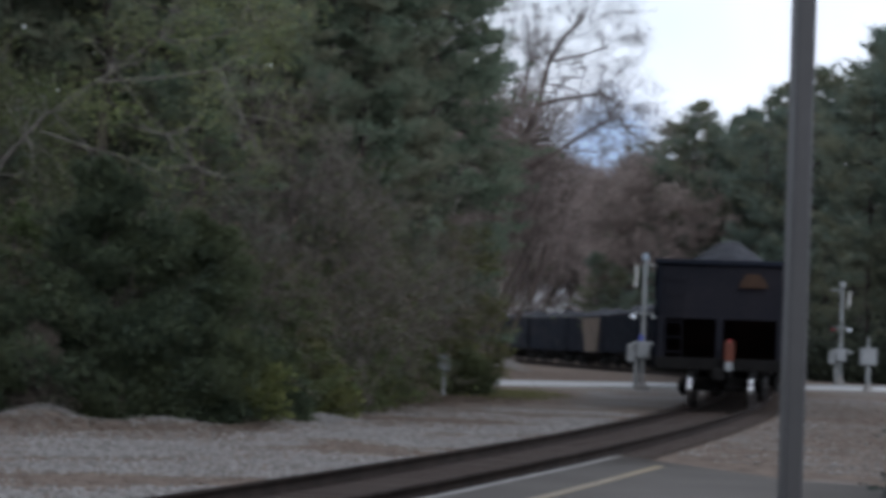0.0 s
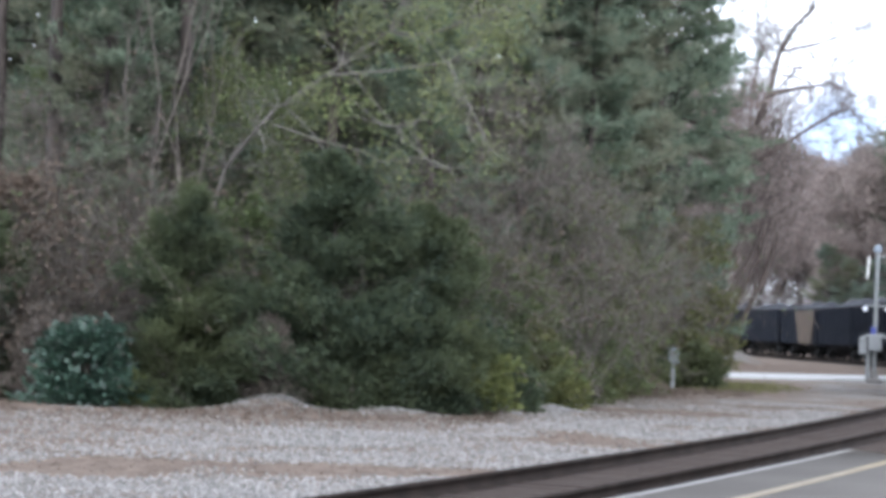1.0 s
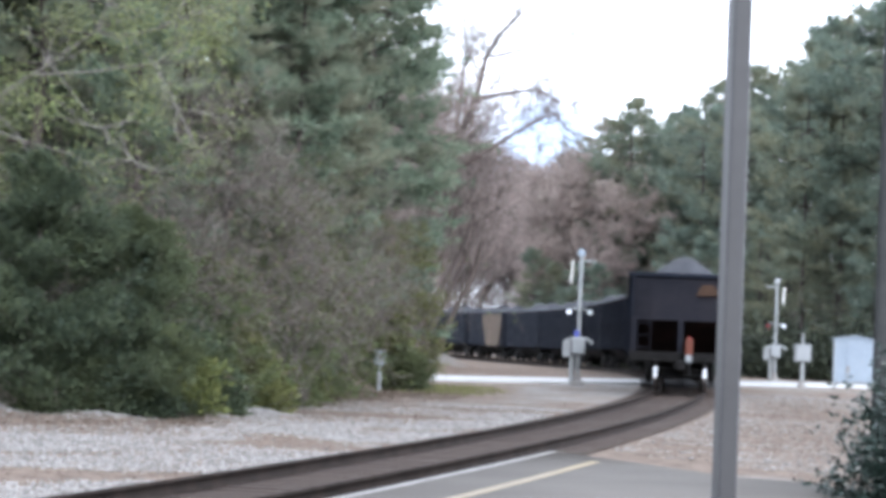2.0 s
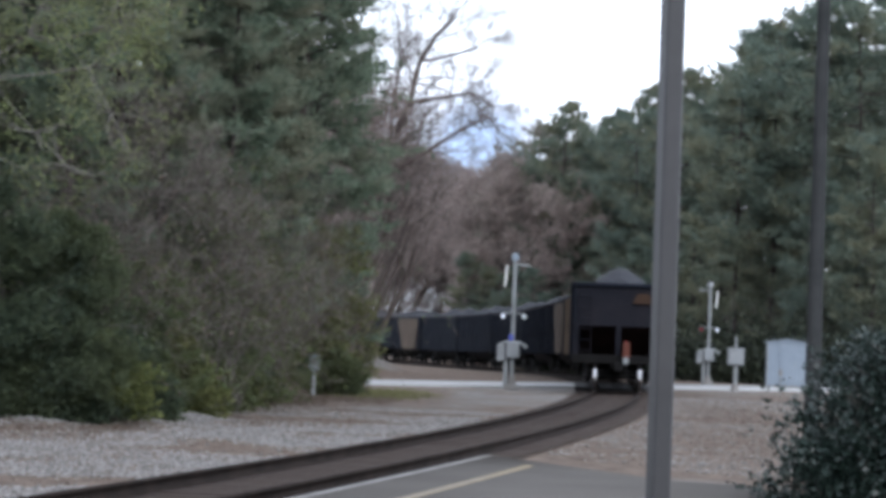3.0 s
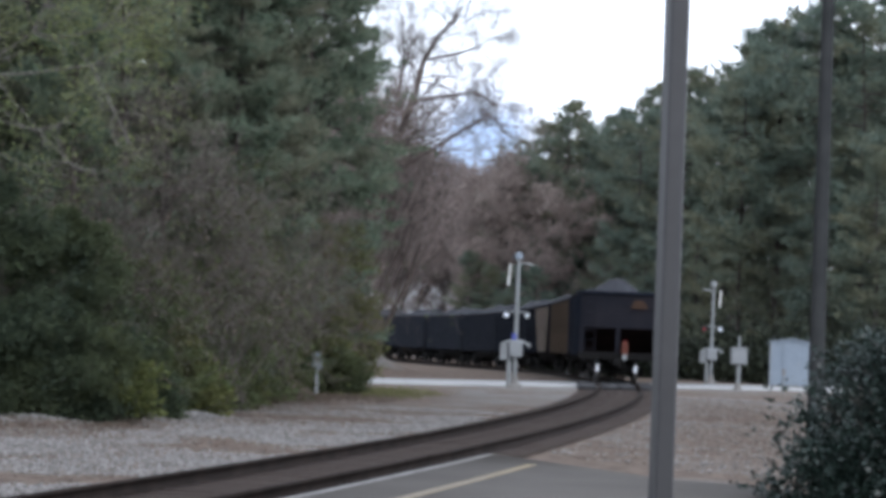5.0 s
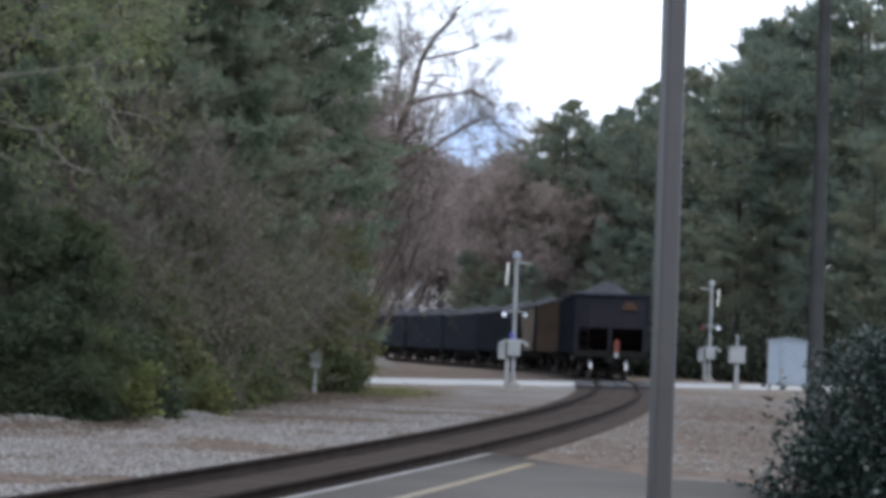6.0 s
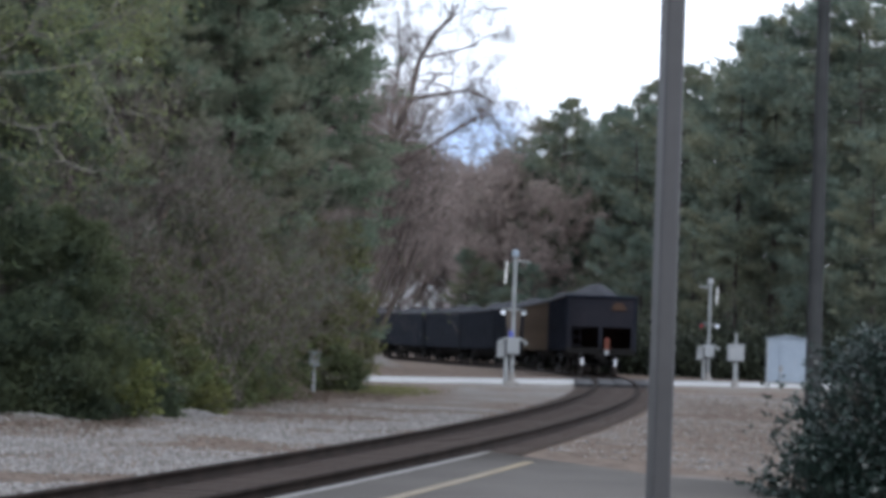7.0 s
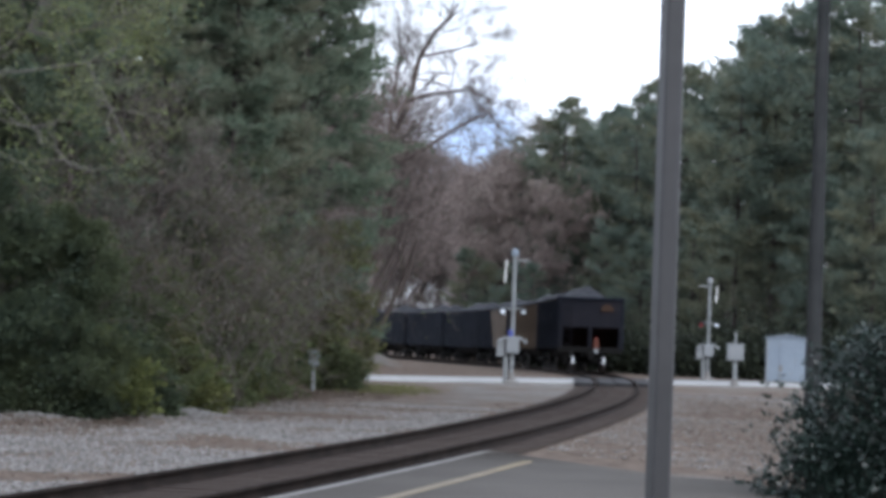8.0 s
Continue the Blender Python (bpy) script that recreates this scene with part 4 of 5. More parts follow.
# evergreens along the foot of the woods
put(mound_parts(11, 3.5, 1.25, 7000, 8, 0.13, 0.032, CEDAR, taper=0.62, rough=0.75, boughs=130), spread(1, [(-10.75, 43.9, 1.0)]), "cedar_tree", "bushy dark green cedar at the foot of the woods", "cedar", "cedars")
put(mound_parts(12, 4.2, 1.5, 8000, 8, 0.13, 0.032, CEDAR, taper=0.55, rough=0.75, boughs=140), spread(2, [(-8.35, 45.0, 1.0), (-6.85, 46.2, 0.95), (-15.2, 44.6, 0.9), (-5.5, 57.0, 0.85), (-5.1, 66.5, 0.9)]), "cedar_tree", "bushy dark green cedar at the foot of the woods", "cedar", "cedars")
put(mound_parts(13, 1.35, 0.95, 2200, 4, 0.15, 0.075, BROADLEAF, taper=0.35, rough=0.3, up=0.2, loose=0.5), spread(3, [(-12.25, 42.9, 1.0)]), "evergreen_bush", "rounded glossy blue-green broadleaf bush", "bush", "bushes")
put(mound_parts(14, 1.35, 0.5, 1300, 4, 0.08, 0.03, DRYTWIG, taper=0.4, rough=0.6, boughs=70), spread(4, [(-9.15, 43.7, 1.15), (-13.4, 44.0, 1.3)]), "dry_shrub", "small dry pale brown shrub among the cedars", "shrub", "shrubs")
put(mound_parts(15, 1.1, 0.65, 1000, 4, 0.11, 0.055, YELLOWLEAF, taper=0.45, rough=0.6, boughs=60), spread(5, [(-5.95, 46.4, 1.25), (-11.35, 42.9, 0.5), (-5.25, 50.6, 1.35), (-5.0, 55.5, 1.0), (-4.5, 60, 0.9)]), "green_shrub", "bright yellow-green low shrub", "shrub", "shrubs")
put(mound_parts(16, 1.1, 0.75, 1500, 4, 0.12, 0.05, CEDAR, taper=0.45, rough=0.6, boughs=70), spread(6, [(-5.5, 48.0, 1.0), (-2.95, 74.2, 1.15), (-4.9, 55.0, 0.9), (-7.3, 44.7, 1.0), (-6.5, 45.4, 0.9), (-10.3, 43.6, 0.7), (-7.8, 44.2, 0.8)]), "dark_shrub", "low dark green shrub", "shrub", "shrubs")
put(mound_parts(17, 3.4, 1.5, 3600, 4, 0.12, 0.055, BRUSHLEAF, taper=0.5, rough=0.7, boughs=150), spread(7, [(-5.9, 51.0, 0.9), (-5.2, 56.0, 1.0), (-5.0, 62.5, 1.0), (-6.8, 50.0, 1.0), (-5.2, 68.6, 0.95), (-4.95, 58.6, 0.7), (-4.6, 64.0, 0.7), (-5.35, 53.6, 0.65), (-5.6, 49.6, 0.6), (-5.4, 58.4, 1.2), (-5.2, 65.6, 1.2), (-10.6, 47.9, 1.1)]), "brush", "olive green and brown brush at the edge of the woods", "brush", "brush")
put(mound_parts(19, 3.0, 1.5, 2600, 3, 0.11, 0.05, DEADLEAF, taper=0.5, rough=0.7, boughs=150), spread(27, [(-6.3, 54.6, 0.85), (-6.0, 60.8, 0.8), (-14.6, 45.8, 1.3)]), "dry_brush", "dry brown brush at the edge of the woods", "brush", "brush")
put(mound_parts(18, 4.3, 1.05, 3000, 4, 0.12, 0.055, YELLOWLEAF, taper=0.4, rough=0.6), spread(8, [(-3.05, 77.5, 1.05), (-3.75, 76.6, 1.1)]), "yellow_bush", "tall yellow-green bush at the corner of the woods", "bush", "bushes")

# tangles of vines and stems behind them
put(thicket_parts(21, 1.7, 4.6, 150, 0.5, BRUSHLEAF), spread(9, [(-14.6, 47.0, 1.0), (-12.6, 47.6, 1.0), (-10.0, 47.6, 1.0), (-7.8, 49.0, 1.1), (-6.0, 53.0, 1.1), (-5.4, 59.0, 1.1), (-5.0, 65.5, 1.0)]), "thicket", "tangled brown vines and stems with sparse leaves", "thicket", "thickets")
put(thicket_parts(22, 1.6, 5.8, 170, 0.45, DEADLEAF), spread(10, [(-14.6, 47.6, 1.1), (-13.2, 48.4, 1.1), (-14.2, 45.8, 0.9), (-13.0, 46.4, 0.95), (-8.6, 49.6, 0.9), (-7.0, 51.0, 0.95), (-6.2, 55.5, 0.9), (-5.8, 60.5, 0.95), (-5.4, 67.5, 0.9)]), "thicket", "tall tangle of bare brown vines and dead leaves", "thicket", "thickets")

# young broadleaf trees with fresh leaves
put(bare_parts(32, 9.0, 0.06, 3, PALEBARK, BRUSHLEAF, 5, 0.12, 0.05, kids=3, lift=0.07), spread(12, [(-12.0, 50.0, 1.0), (-9.4, 51.5, 1.05), (-15.0, 52.0, 1.0), (-6.1, 63.0, 0.8), (-6.8, 55.5, 0.75), (-5.3, 67.0, 0.85)]), "broadleaf_tree", "thin grey-barked tree with sparse olive leaves", "tree", "broadleaf trees")


put(bare_parts(36, 9.5, 0.06, 4, VINE, GREYTWIG, 1, 0.16, 0.03, kids=3, lift=0.09, open_=0.7, thin=0.007), spread(40, [(-8.6, 54.5, 0.85), (-5.35, 57.2, 0.72), (-6.3, 51.6, 0.52), (-4.9, 73.0, 0.8), (-13.6, 50.5, 0.9)]), "bare_tree", "small leafless grey-brown tree with fine twigs", "tree", "bare trees")


def leaning_limb_tree():
    """The tree whose long pale limb reaches over the clearing."""
    rng = np.random.default_rng(77)
    segs, tips = [], []

    def limb(pts, r):
        for i in range(len(pts) - 1):
            a, b = np.array(pts[i]), np.array(pts[i + 1])
            r2 = r * 0.82
            segs.append((*a, *b, r, r2))
            r = r2
            if i > 0:
                for _ in range(6):
                    d = unit(b - a + rng.normal(0, 1.0, 3) * np.linalg.norm(b - a))
                    grow(rng, b, d, 0.9, 0.016, 1, segs, tips, 0.25, 0.03, 2, 3, 0.7, 0.6)

    limb([(-1.0, 1.2, 0), (-0.8, 1.0, 2.6), (-0.1, 0.3, 4.4), (0.6, -0.2, 5.15), (1.05, -0.4, 5.57), (2.24, -0.5, 6.36), (3.2, -0.5, 7.09), (3.4, -0.5, 7.6), (3.5, -0.5, 8.6)], 0.062)
    limb([(3.2, -0.5, 7.09), (3.7, -0.5, 7.0), (4.4, -0.5, 7.17), (5.0, -0.5, 7.45)], 0.032)
    limb([(2.0, -0.5, 6.2), (3.2, -0.6, 6.3), (4.4, -0.6, 6.5)], 0.025)
    limb([(3.5, -0.5, 8.3), (4.2, -0.7, 8.2), (4.9, -0.8, 7.9)], 0.025)
    limb([(2.4, -0.5, 6.4), (2.9, -0.9, 5.8), (3.5, -1.1, 5.2), (4.1, -1.2, 4.6)], 0.013)
    limb([(1.2, -0.4, 5.6), (1.9, -0.9, 5.0), (2.4, -1.2, 4.3), (2.8, -1.3, 3.7)], 0.013)
    limb([(3.9, -0.5, 7.0), (4.5, -0.9, 6.3), (4.9, -1.1, 5.6)], 0.013)
    tp = np.array(tips)
    tp = tp[(tp[:, 2] > 3.6) & (rng.random(len(tp)) < (0.15 + 0.75 * (tp[:, 0] > 1.6)) * np.where(tp[:, 2] > 5.2, 1.0, 0.4))]
    side = [(0.95, -0.4, 5.24), (1.9, -0.6, 4.95), (2.9, -0.7, 4.7), (3.75, -0.8, 4.2)]
    for i in range(3):
        segs.append((*side[i], *side[i + 1], 0.026 - 0.006 * i, 0.020 - 0.006 * i))
    x, y = -11.2, 48.5
    tree("leaning_tree", "tree with long pale leaning limbs and fresh yellow-green leaves", "tree", "broadleaf trees",
         tube_mesh("trunk", segs, PALEBARK, 6), [leaf_mesh("crown", tp[:, :3], tp[:, 3:] - np.array([0, 0, 0.5]), 13, 0.068, 0.034, 0.25, SPRING, rng, 0.8)],
         pose(x, y, ground_height(x, y) - 0.1))


leaning_limb_tree()

# bare trunks
put(bare_parts(34, 12.0, 0.085, 2, VINE, None, kids=2, lift=0.25, open_=0.35, wobble=0.09), spread(13, [(-13.0, 48.8, 1.0), (-12.2, 49.6, 1.0)]), "bare_tree", "slim grey bare tree in the woods", "tree", "bare trees")

# pines of the near woods
NEARPINE = [pine_parts(41, 17, 2.7, 2.5, 0.29, 9, 0.58), pine_parts(42, 19, 3.0, 3.2, 0.29, 9, 0.62), pine_parts(43, 15, 2.4, 1.8, 0.29, 9, 0.55)]
put(NEARPINE[0], spread(14, [(-15.6, 54, 1.0), (-10.6, 56, 1.05), (-7.6, 59, 1.0), (-4.5, 77.5, 1.05), (-7.8, 72, 1.1)]), "pine_tree", "tall dark green pine in the woods", "pine", "pines")
put(NEARPINE[1], spread(15, [(-13.0, 57, 1.0), (-8.8, 63, 1.05), (-6.6, 67, 1.0), (-4.9, 84, 0.95), (-11.6, 66, 1.1)]), "pine_tree", "tall dark green pine in the woods", "pine", "pines")
put(NEARPINE[2], spread(16, [(-14.2, 53, 1.05), (-9.8, 60, 1.1), (-6.4, 73.5, 1.1), (-16.5, 60, 1.2), (-5.4, 71.0, 1.0), (-4.0, 79.5, 1.0), (-6.5, 58.0, 0.62), (-5.5, 64.5, 0.62), (-7.8, 52.8, 0.55), (-5.0, 70.0, 0.6), (-13.9, 49.2, 0.6)]), "pine_tree", "tall dark green pine in the woods", "pine", "pines")

# bare trunks show; the crowns, out of view, are added to darken the woods
put(pine_parts(44, 18, 3.6, 9.6, 0.36, 6, 0.62), spread(45, [(-14.9, 49.0, 1.0), (-13.0, 51.5, 1.05), (-16.8, 51.0, 1.0)]), "pine_tree", "tall pine with a bare trunk and an unseen high crown added for shade", "pine", "pines")


def woods_behind():
    """The mass of the woods further in, too dense to count."""
    rng = np.random.default_rng(5)
    n = 26000
    x = rng.uniform(-34, -6.5, n)
    y = 62 - (x + 6.5) * 0.2 + np.abs(rng.normal(0, 5, n)) + np.clip(-(x + 9), -3, 0) * -4.0
    z = rng.uniform(0.2, 17, n)
    pts = np.stack([x, y, z], 1)
    ways = np.stack([rng.normal(0, 0.4, n), -np.ones(n), np.full(n, 0.4)], 1)
    me = leaf_mesh("woods_foliage", pts, ways, 4, 0.55, 0.22, 0.35, PINE, rng, 0.8)
    tagged(new("woods_foliage", me), "dense dark green foliage deeper in the woods", "woods", kind="stuff")


woods_behind()

# bare and budding trees beyond the crossing
put(bare_parts(51, 18.0, 0.22, 4, TWIG, REDBUD, 1, 0.20, 0.06, kids=3, lift=0.08, open_=0.75, wobble=0.13, way=(0.33, 0, 1), thin=0.012), [(-4.7, 127, 15, 1.1), (-5.0, 124, 345, 1.1), (-4.4, 131, 25, 1.0), (-5.6, 121, 10, 1.15), (-3.6, 134, 350, 0.9)], "bare_tree", "tall bare tree with fine brown twigs", "tree", "bare trees")


def arching_tree():
    """The tall bare tree whose limbs arch out over the line."""
    rng = np.random.default_rng(78)
    segs, tips = [], []

    def limb(pts, r, reach, many, end=0.75):
        for i in range(len(pts) - 1):
            a, b = np.array(pts[i], float), np.array(pts[i + 1], float)
            segs.append((*a, *b, r, r * end))
            r *= end
            if i > 0:
                for _ in range(many):
                    c = a + (b - a) * rng.random()
                    d = unit(b - a) + rng.normal(0, 0.7, 3)
                    grow(rng, c, unit(d), reach * rng.uniform(0.6, 1.1), max(r * 0.4, 0.018), 2, segs, tips, 0.22, 0.06, 2, 4, 0.7, 0.65, 0.008)

    limb([(0, 0, 0), (0.5, 0, 4.0), (1.3, 0, 7.4), (2.2, 0, 10.2), (3.1, 0, 12.6), (3.5, 0, 14.6), (4.2, -0.2, 15.8), (5.0, -0.3, 16.6)], 0.26, 2.6, 6, 0.84)
    limb([(1.3, 0, 7.4), (2.1, -0.6, 9.1), (3.9, -1.0, 10.3), (5.7, -1.2, 11.5), (6.8, -1.2, 12.0), (7.4, -1.2, 11.2)], 0.15, 1.8, 6)
    limb([(3.1, 0, 12.6), (4.4, -0.5, 12.9), (5.9, -0.8, 13.1), (7.1, -0.9, 12.5)], 0.10, 1.7, 6)
    limb([(2.2, 0, 10.2), (2.3, 0.4, 12.6), (2.6, 0.5, 14.6), (2.4, 0.6, 16.8)], 0.10, 1.8, 6)
    limb([(3.5, 0, 14.6), (4.9, -0.3, 14.9), (6.2, -0.4, 15.3)], 0.07, 1.8, 7)
    tp = np.array(tips)
    tree("bare_tree", "tall bare tree with dark limbs arching over the line", "tree", "bare trees",
         tube_mesh("trunk", segs, TWIG, 4), [leaf_mesh("crown", tp[:, :3], tp[:, 3:], 1, 0.55, 0.016, 0.10, TWIGTIP, rng, 0.8)], pose(-4.9, 118, ground_height(-4.9, 118) - 0.1))


arching_tree()
put(bare_parts(55, 15.0, 0.18, 4, TWIG, REDBUD, 2, 0.16, 0.06, kids=3, lift=0.1, open_=0.55, wobble=0.16), spread(37, [(-4.7, 110, 1.0), (-5.2, 130, 1.0), (-5.6, 120, 1.05), (-3.7, 114, 1.1), (-4.3, 107, 1.05)]), "bare_tree", "tall bare tree hazy with red-brown buds", "tree", "bare trees")
put(bare_parts(52, 12.0, 0.15, 4, TWIG, REDBUD, 2, 0.22, 0.08, kids=3, lift=0.08, open_=0.65), spread(18, [(-5.8, 140, 1.1), (0.5, 238, 1.55), (4.5, 242, 1.3), (-3.2, 240, 1.75), (-6.6, 150, 1.2)]), "budding_tree", "leafless tree hazy with red-brown buds", "tree", "budding trees")
put(bare_parts(53, 13.0, 0.16, 4, TWIG, REDBUD, 2, 0.22, 0.08, kids=3, lift=0.1, open_=0.7), spread(19, [(-7.0, 160, 1.1), (2.6, 246, 1.35), (6.0, 240, 1.05), (-5.2, 247, 1.7), (2.9, 214, 1.5), (4.75, 214, 1.65), (6.4, 211, 1.55), (7.7, 207, 1.3)]), "budding_tree", "leafless tree hazy with red-brown buds", "tree", "budding trees")
put(mound_parts(54, 6.9, 1.9, 2200, 5, 0.30, 0.18, BLOSSOM, taper=0.4, rough=0.6, low=0.3), [(1.7, 212, 20, 0.9), (2.6, 216, 80, 1.1)], "blossom_tree", "small tree in pale pink blossom", "tree", "blossom trees")


def twig_haze():
    """Thin twigs of leafless woods, too many to count."""
    rng = np.random.default_rng(15)
    n = 12000
    x = rng.uniform(-16, 7, n)
    y = 256 + rng.normal(0, 4, n)
    top = np.interp(x, [-16, -3, 2, 7], [22, 20.5, 18, 16.5])
    z = top * rng.random(n) ** 0.7
    me = leaf_mesh("twig_woods", np.stack([x, y, z], 1), np.tile([0, -0.2, 1.0], (n, 1)), 4, 1.2, 0.10, 0.5, REDBUD, rng, 0.8)
    tagged(new("twig_woods", me), "distant leafless woods, a haze of red-brown twigs", "woods", kind="stuff")
    n = 5000
    x = rng.uniform(-11, -4.6, n)
    y = 122 + rng.normal(0, 5, n)
    z = 13.5 * rng.random(n) ** 0.8
    me = leaf_mesh("twig_thicket", np.stack([x, y, z], 1), np.tile([0, -0.2, 1.0], (n, 1)), 4, 0.8, 0.035, 0.35, REDBUD, rng, 0.8)
    tagged(new("twig_thicket", me), "leafless thicket of red-brown twigs beyond the road", "woods", kind="stuff")


twig_haze()

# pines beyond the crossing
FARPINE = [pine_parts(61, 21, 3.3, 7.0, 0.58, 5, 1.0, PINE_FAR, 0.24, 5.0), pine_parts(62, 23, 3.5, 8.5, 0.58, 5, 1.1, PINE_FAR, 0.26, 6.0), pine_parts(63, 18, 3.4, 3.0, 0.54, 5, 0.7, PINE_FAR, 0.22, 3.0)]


def far_pines():
    rg = random.Random(8)
    lots = [[], [], []]
    # x, y, wanted height
    rows = [(5.5, 222, 16.4), (7.7, 220, 19.8), (9.6, 209, 20.0), (8.6, 214, 19.6), (12.4, 210, 18.6), (14.4, 208, 20.4), (16.7, 205, 22.0), (21.0, 205, 22.4),
            (18.9, 206, 22.0), (20.2, 180, 20.8), (21.5, 179, 22.6), (23.4, 180, 24.2), (26.2, 180, 25.6), (29.4, 181, 26.0), (17.4, 151, 17.6), (19.5, 150, 20.2),
            (21.8, 150, 21.2), (24.5, 149, 21.6), (27.5, 152, 22.4), (11.0, 220, 20.0), (14.0, 222, 21.0), (24.5, 200, 25.0), (17.0, 185, 20.0), (14.2, 190, 18.5), (30.5, 165, 24.0), (6.2, 231, 17.5)]
    under = [(9.5, 205, 9), (12.5, 200, 10), (15.0, 192, 10), (14.0, 178, 9), (17.0, 172, 10), (17.5, 158, 9.5), (19.5, 150, 10), (21.5, 143, 11), (23.5, 138, 12), (13.0, 190, 8), (7.5, 215, 8), (26, 142, 12),
             (2.2, 207, 8.6), (3.9, 205, 8.0), (5.4, 202, 7.8), (7.2, 199, 7.6)]
    for i, (x, y, h) in enumerate(rows):
        lots[i % 2].append((x, y, h / (21 if i % 2 == 0 else 23)))
    for x, y, h in under:
        lots[2].append((x, y, h / 18))
    for k, lot in enumerate(lots):
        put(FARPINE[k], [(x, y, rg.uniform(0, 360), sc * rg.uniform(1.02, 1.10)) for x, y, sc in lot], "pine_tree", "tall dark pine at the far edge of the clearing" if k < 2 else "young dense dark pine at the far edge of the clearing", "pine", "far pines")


far_pines()


def far_woods():
    """The closed dark mass of pines behind the front rows."""
    rng = np.random.default_rng(9)
    n = 24000
    u = rng.uniform(0, 1, n)
    x = 5 + 36 * u
    y = 250 - 60 * u + np.abs(rng.normal(0, 6, n))
    top = 16.0 + 10.0 * np.minimum(1, u * 1.6)
    z = rng.uniform(0.3, 1, n) * top
    low = rng.random(n) < 0.55
    z = np.where(low, rng.uniform(0, 8, n), z)
    pts = np.stack([x, y, z], 1)
    ways = np.stack([rng.normal(0, 0.4, n), -np.ones(n), np.full(n, 0.5)], 1)
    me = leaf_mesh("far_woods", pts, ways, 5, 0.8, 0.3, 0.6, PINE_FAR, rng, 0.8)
    tagged(new("far_woods", me), "dense dark pine woods across the clearing", "woods", kind="stuff")
    n = 6000
    x = rng.uniform(6, 34, n)
    y = 132 + np.abs(rng.normal(0, 5, n)) + np.clip(15 - x, 0, 20) * 3.5
    z = np.abs(rng.normal(0, 1.0, n))
    me = leaf_mesh("undergrowth", np.stack([x, y, z], 1), np.tile([0, -0.5, 0.8], (n, 1)), 4, 0.5, 0.22, 0.3, UNDERGROWTH, rng, 0.8)
    tagged(new("undergrowth", me), "dark green undergrowth at the foot of the pines", "undergrowth", kind="stuff")


far_woods()


# the bush beside the platform
put(mound_parts(71, 2.0, 1.55, 19000, 4, 0.07, 0.042, HOLLY, taper=0.13, rough=0.06, up=0.5, loose=0.7, low=0.0, boughs=420), [(5.46, 26.6, 40, 1.0)], "holly_bush", "dense dark glossy holly bush beside the platform", "bush", "holly bushes")
put(mound_parts(72, 0.85, 0.75, 3600, 4, 0.07, 0.042, HOLLY, taper=0.35, rough=0.3, up=0.4, loose=0.7, low=0.0, boughs=110), [(4.1, 25.9, 10, 1.05)], "holly_bush", "low spreading holly growth at the foot of the larger bush", "bush", "holly bushes")


# ---- loose stones on the gravel ----
def gravel():
    rng = np.random.default_rng(12)
    n = 90000
    left = rng.random(n) < 0.6
    y = 21 + np.where(left, 40, 66) * rng.random(n) ** 1.4
    x = np.where(left, line_x(y) - 1.65 - 11 * rng.random(n) ** 1.2, line_x(y) + 1.6 + 7 * rng.random(n))
    gap = np.array([wood_edge(a) for a in x]) - y
    ok = (left & (rng.random(n) > 0.9 * np.exp(-np.maximum(gap, 0) / np.where(x < -5.2, 4.0, 12.0)))) | (~left & (y > 39.5 - 1.7 * (x - 1.4)) & (y > 32))
    ok &= rng.random(n) > 1.9 * np.array([litter_patch(a, b) for a, b in zip(x, y)])
    ok &= left | (rng.random(n) < 0.6)
    x, y = x[ok], y[ok]
    for hx, hy, hr, hh in HEAPS_AT[:4]:  # close-lying stones on the heaps
        x, y = np.append(x, rng.normal(hx, hr * 0.65, 900)), np.append(y, rng.normal(hy, hr * 0.8, 900))
    n = len(x)
    z = np.array([ground_height(a, b) for a, b in zip(x, y)])
    base = np.array([(1, 0, 0), (0, 1, 0), (-1, 0, 0), (0, -1, 0), (0, 0, 1), (0, 0, -1)], float)
    r = rng.uniform(0.012, 0.030, (n, 1, 1))
    v = base[None] * r * rng.uniform(0.6, 1.2, (n, 6, 1))
    v[:, :, 2] *= 0.75
    a = rng.uniform(0, 6.28, n)
    c, s = np.cos(a)[:, None], np.sin(a)[:, None]
    v = np.stack([v[:, :, 0] * c - v[:, :, 1] * s, v[:, :, 0] * s + v[:, :, 1] * c, v[:, :, 2]], 2)
    v += np.stack([x, y, z + 0.008], 1)[:, None]
    f = np.array([(0, 1, 4), (1, 2, 4), (2, 3, 4), (3, 0, 4), (1, 0, 5), (2, 1, 5), (3, 2, 5), (0, 3, 5)])
    faces = (f[None] + (np.arange(n) * 6)[:, None, None]).reshape(-1, 3)
    tagged(new("gravel", mesh_of("gravel", v.reshape(-1, 3), faces, STONE)), "pale grey gravel stones scattered on the ground", "gravel", kind="stuff")


gravel()


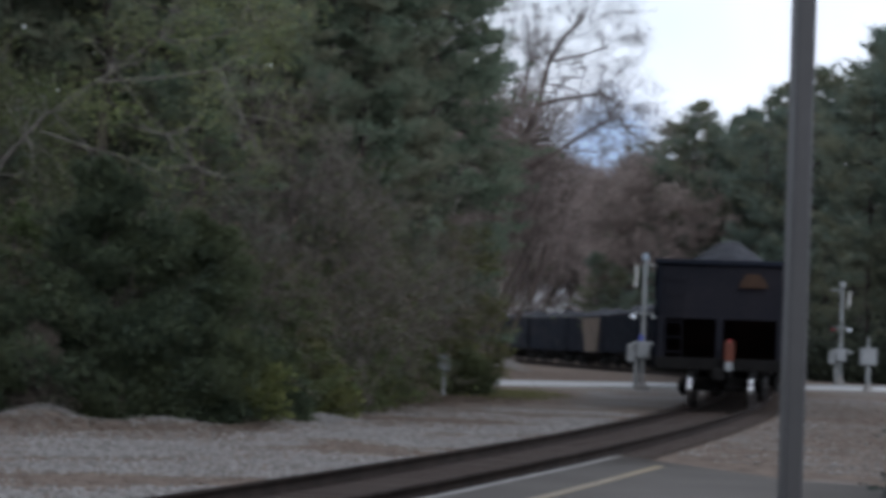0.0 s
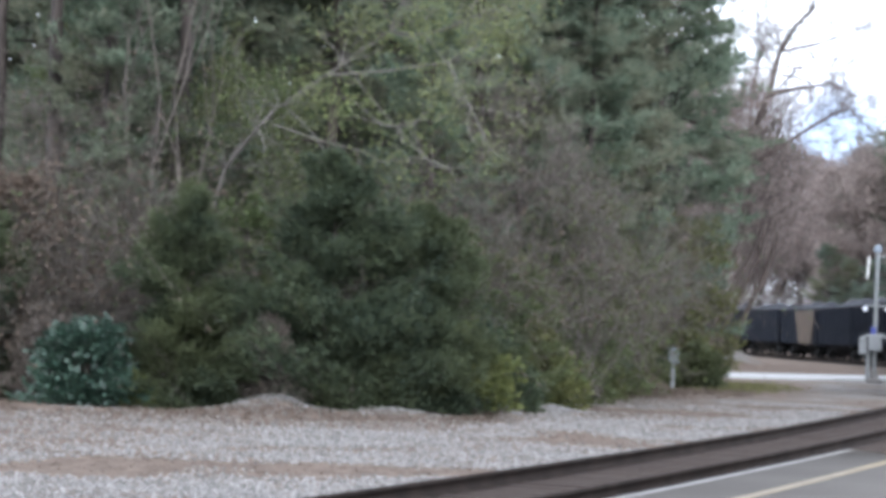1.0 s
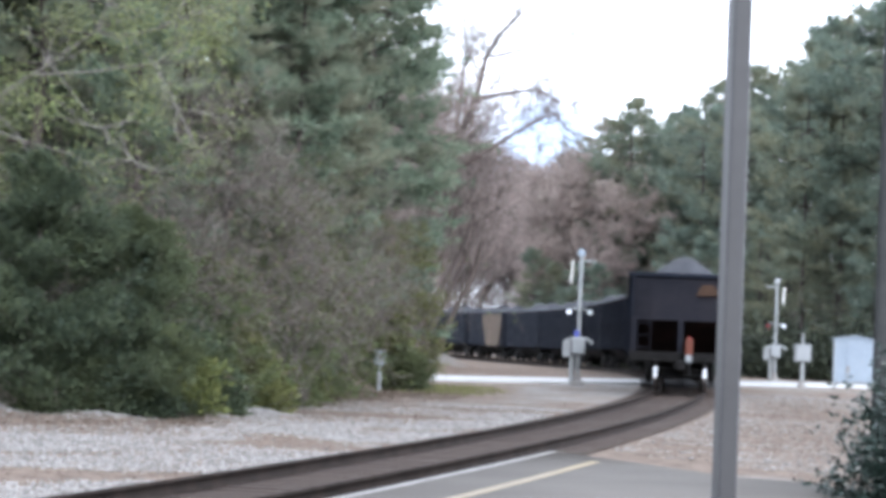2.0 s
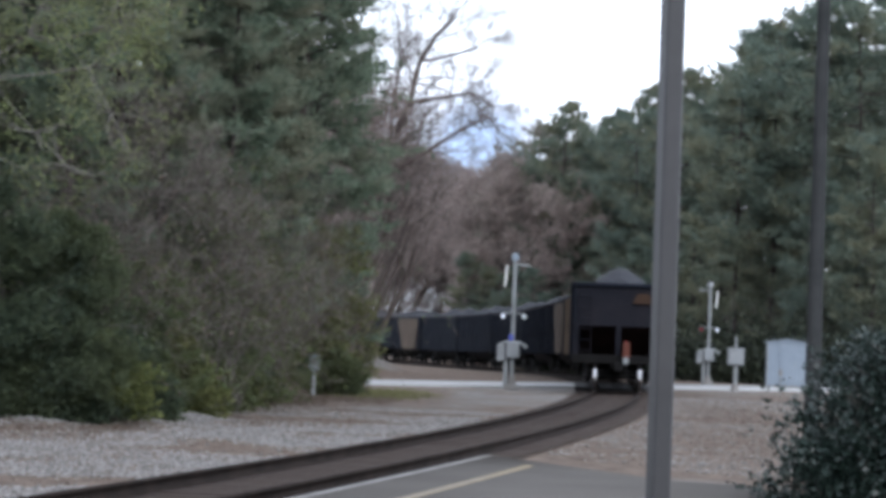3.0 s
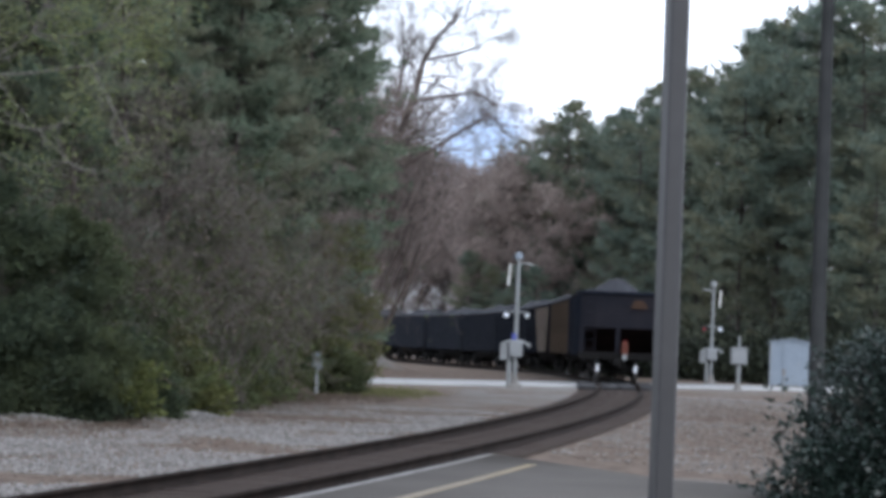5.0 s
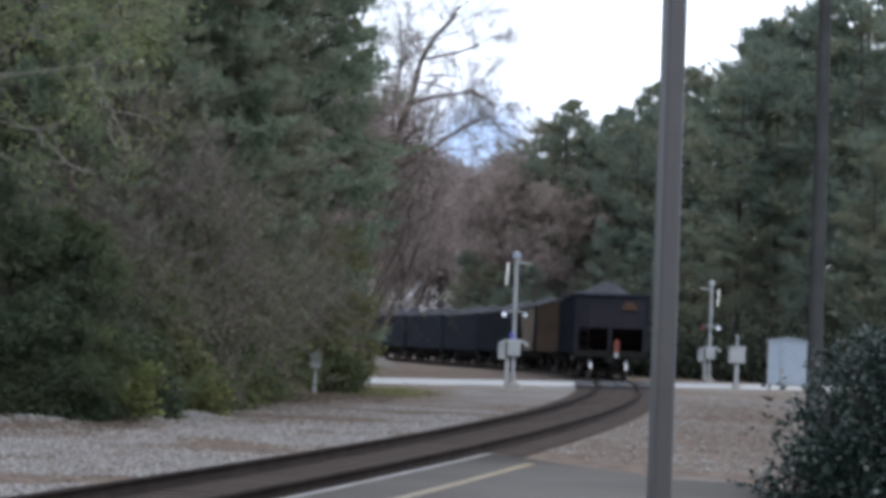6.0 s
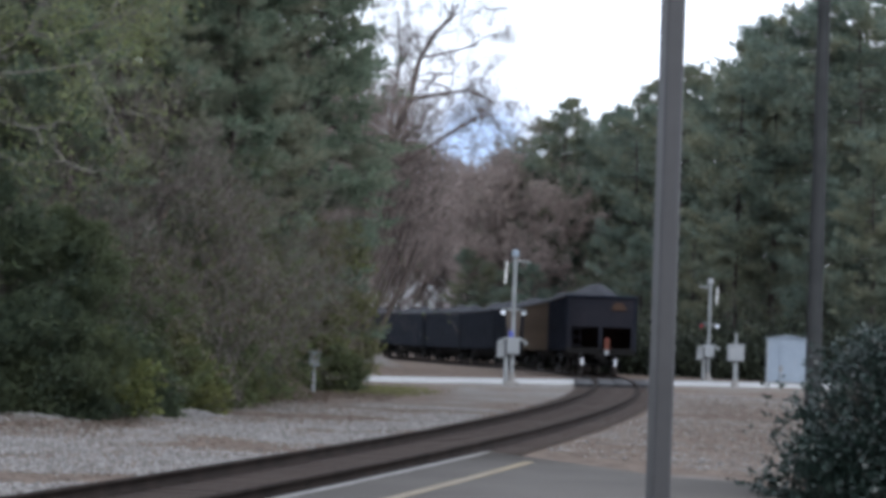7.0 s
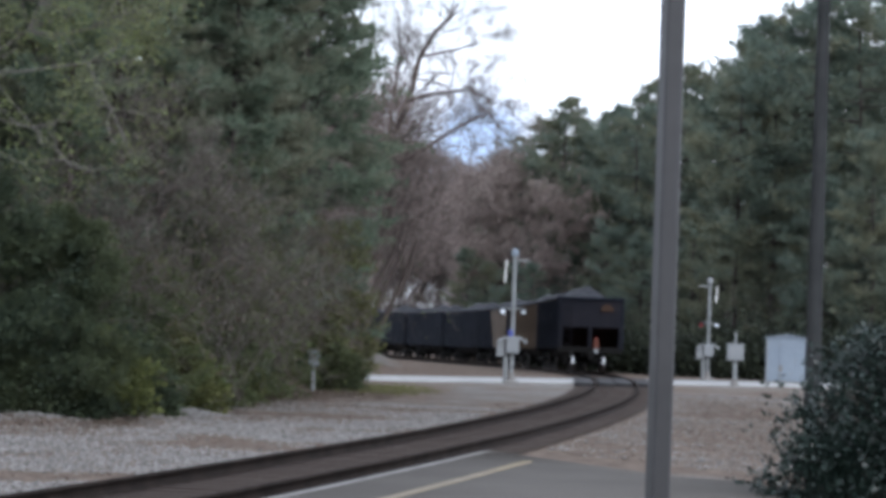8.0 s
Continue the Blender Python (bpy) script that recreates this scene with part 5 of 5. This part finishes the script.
def fallen_leaves():
    rng = np.random.default_rng(14)
    n = 34000
    x = np.where(rng.random(n) < 0.5, rng.uniform(-18, -1.0, n), rng.uniform(-6, -1.3, n))
    edge = np.array([wood_edge(a) for a in x])
    y = edge + 0.5 - np.abs(rng.normal(0, np.where(x < -5.2, 3.5, 6.0)))
    # and on the drifts further out
    drift = np.arange(n) > 17000
    x, y = np.where(drift, rng.uniform(-11, 9, n), x), np.where(drift, rng.uniform(26, 75, n), y)
    on = np.array([litter_patch(a, b) > 0.18 and abs(a - line_x(b)) > 1.8 and not (a > line_x(b) and b < 39.5 - 1.7 * (a - 1.4)) for a, b in zip(x, y)])
    on |= ~drift & (x < line_x(y) - 1.8)
    x, y = x[on], y[on]
    n = len(x)
    bare = np.zeros(n, bool)
    for hx, hy, hr, hh in HEAPS_AT:
        bare |= np.hypot(x - hx, y - hy) < hr * 1.1
    x, y = x[~bare], y[~bare]
    n = len(x)
    z = np.array([ground_height(a, b) for a, b in zip(x, y)]) + 0.012
    me = leaf_mesh("fallen_leaves", np.stack([x, y, z], 1), np.tile([0, 0, 0.15], (n, 1)), 2, 0.085, 0.05, 0.02, DEADLEAF, rng, 0.6)
    co = np.empty(n * 24, np.float32)
    me.vertices.foreach_get("co", co)
    co = co.reshape(-1, 3)
    floor_z = np.repeat(z, 8)
    co[:, 2] = floor_z + (co[:, 2] - floor_z) * 0.25
    me.vertices.foreach_set("co", co.ravel())
    tagged(new("fallen_leaves", me), "dry brown fallen leaves on the gravel", "fallen leaves", kind="stuff")


fallen_leaves()


def grass_patch():
    rng = np.random.default_rng(16)
    n = 1700
    x, y = -1.7 + rng.normal(0, 0.7, n), 77.0 + rng.normal(0, 2.6, n)
    z = np.array([ground_height(a, b) for a, b in zip(x, y)])
    me = leaf_mesh("grass", np.stack([x, y, z], 1), np.tile([0, 0, 1.0], (n, 1)), 3, 0.10, 0.025, 0.03, DRYGRASS, rng, 0.45)
    tagged(new("grass", me), "short yellow-green grass beside the road", "grass", kind="stuff")


grass_patch()


# ---- movement ----
def motions():
    half = [i * 0.5 for i in range(int(DURATION * 2) + 1)]
    for i, car in enumerate(TRAIN):
        walk(car, [(t, car_pose(i, t)) for t in half])
    turn = SPEED / 0.456
    for index, wheel, _ in WHEELS:
        if index > 1:
            continue
        p = wheel.matrix_basis.translation.copy()
        rows = []
        for j in range(int(DURATION * 15) + 1):
            t = j / 15
            rows.append((t, Matrix.Translation(p) @ Matrix.Rotation(-turn * t, 4, "X")))
        walk(wheel, rows)


motions()
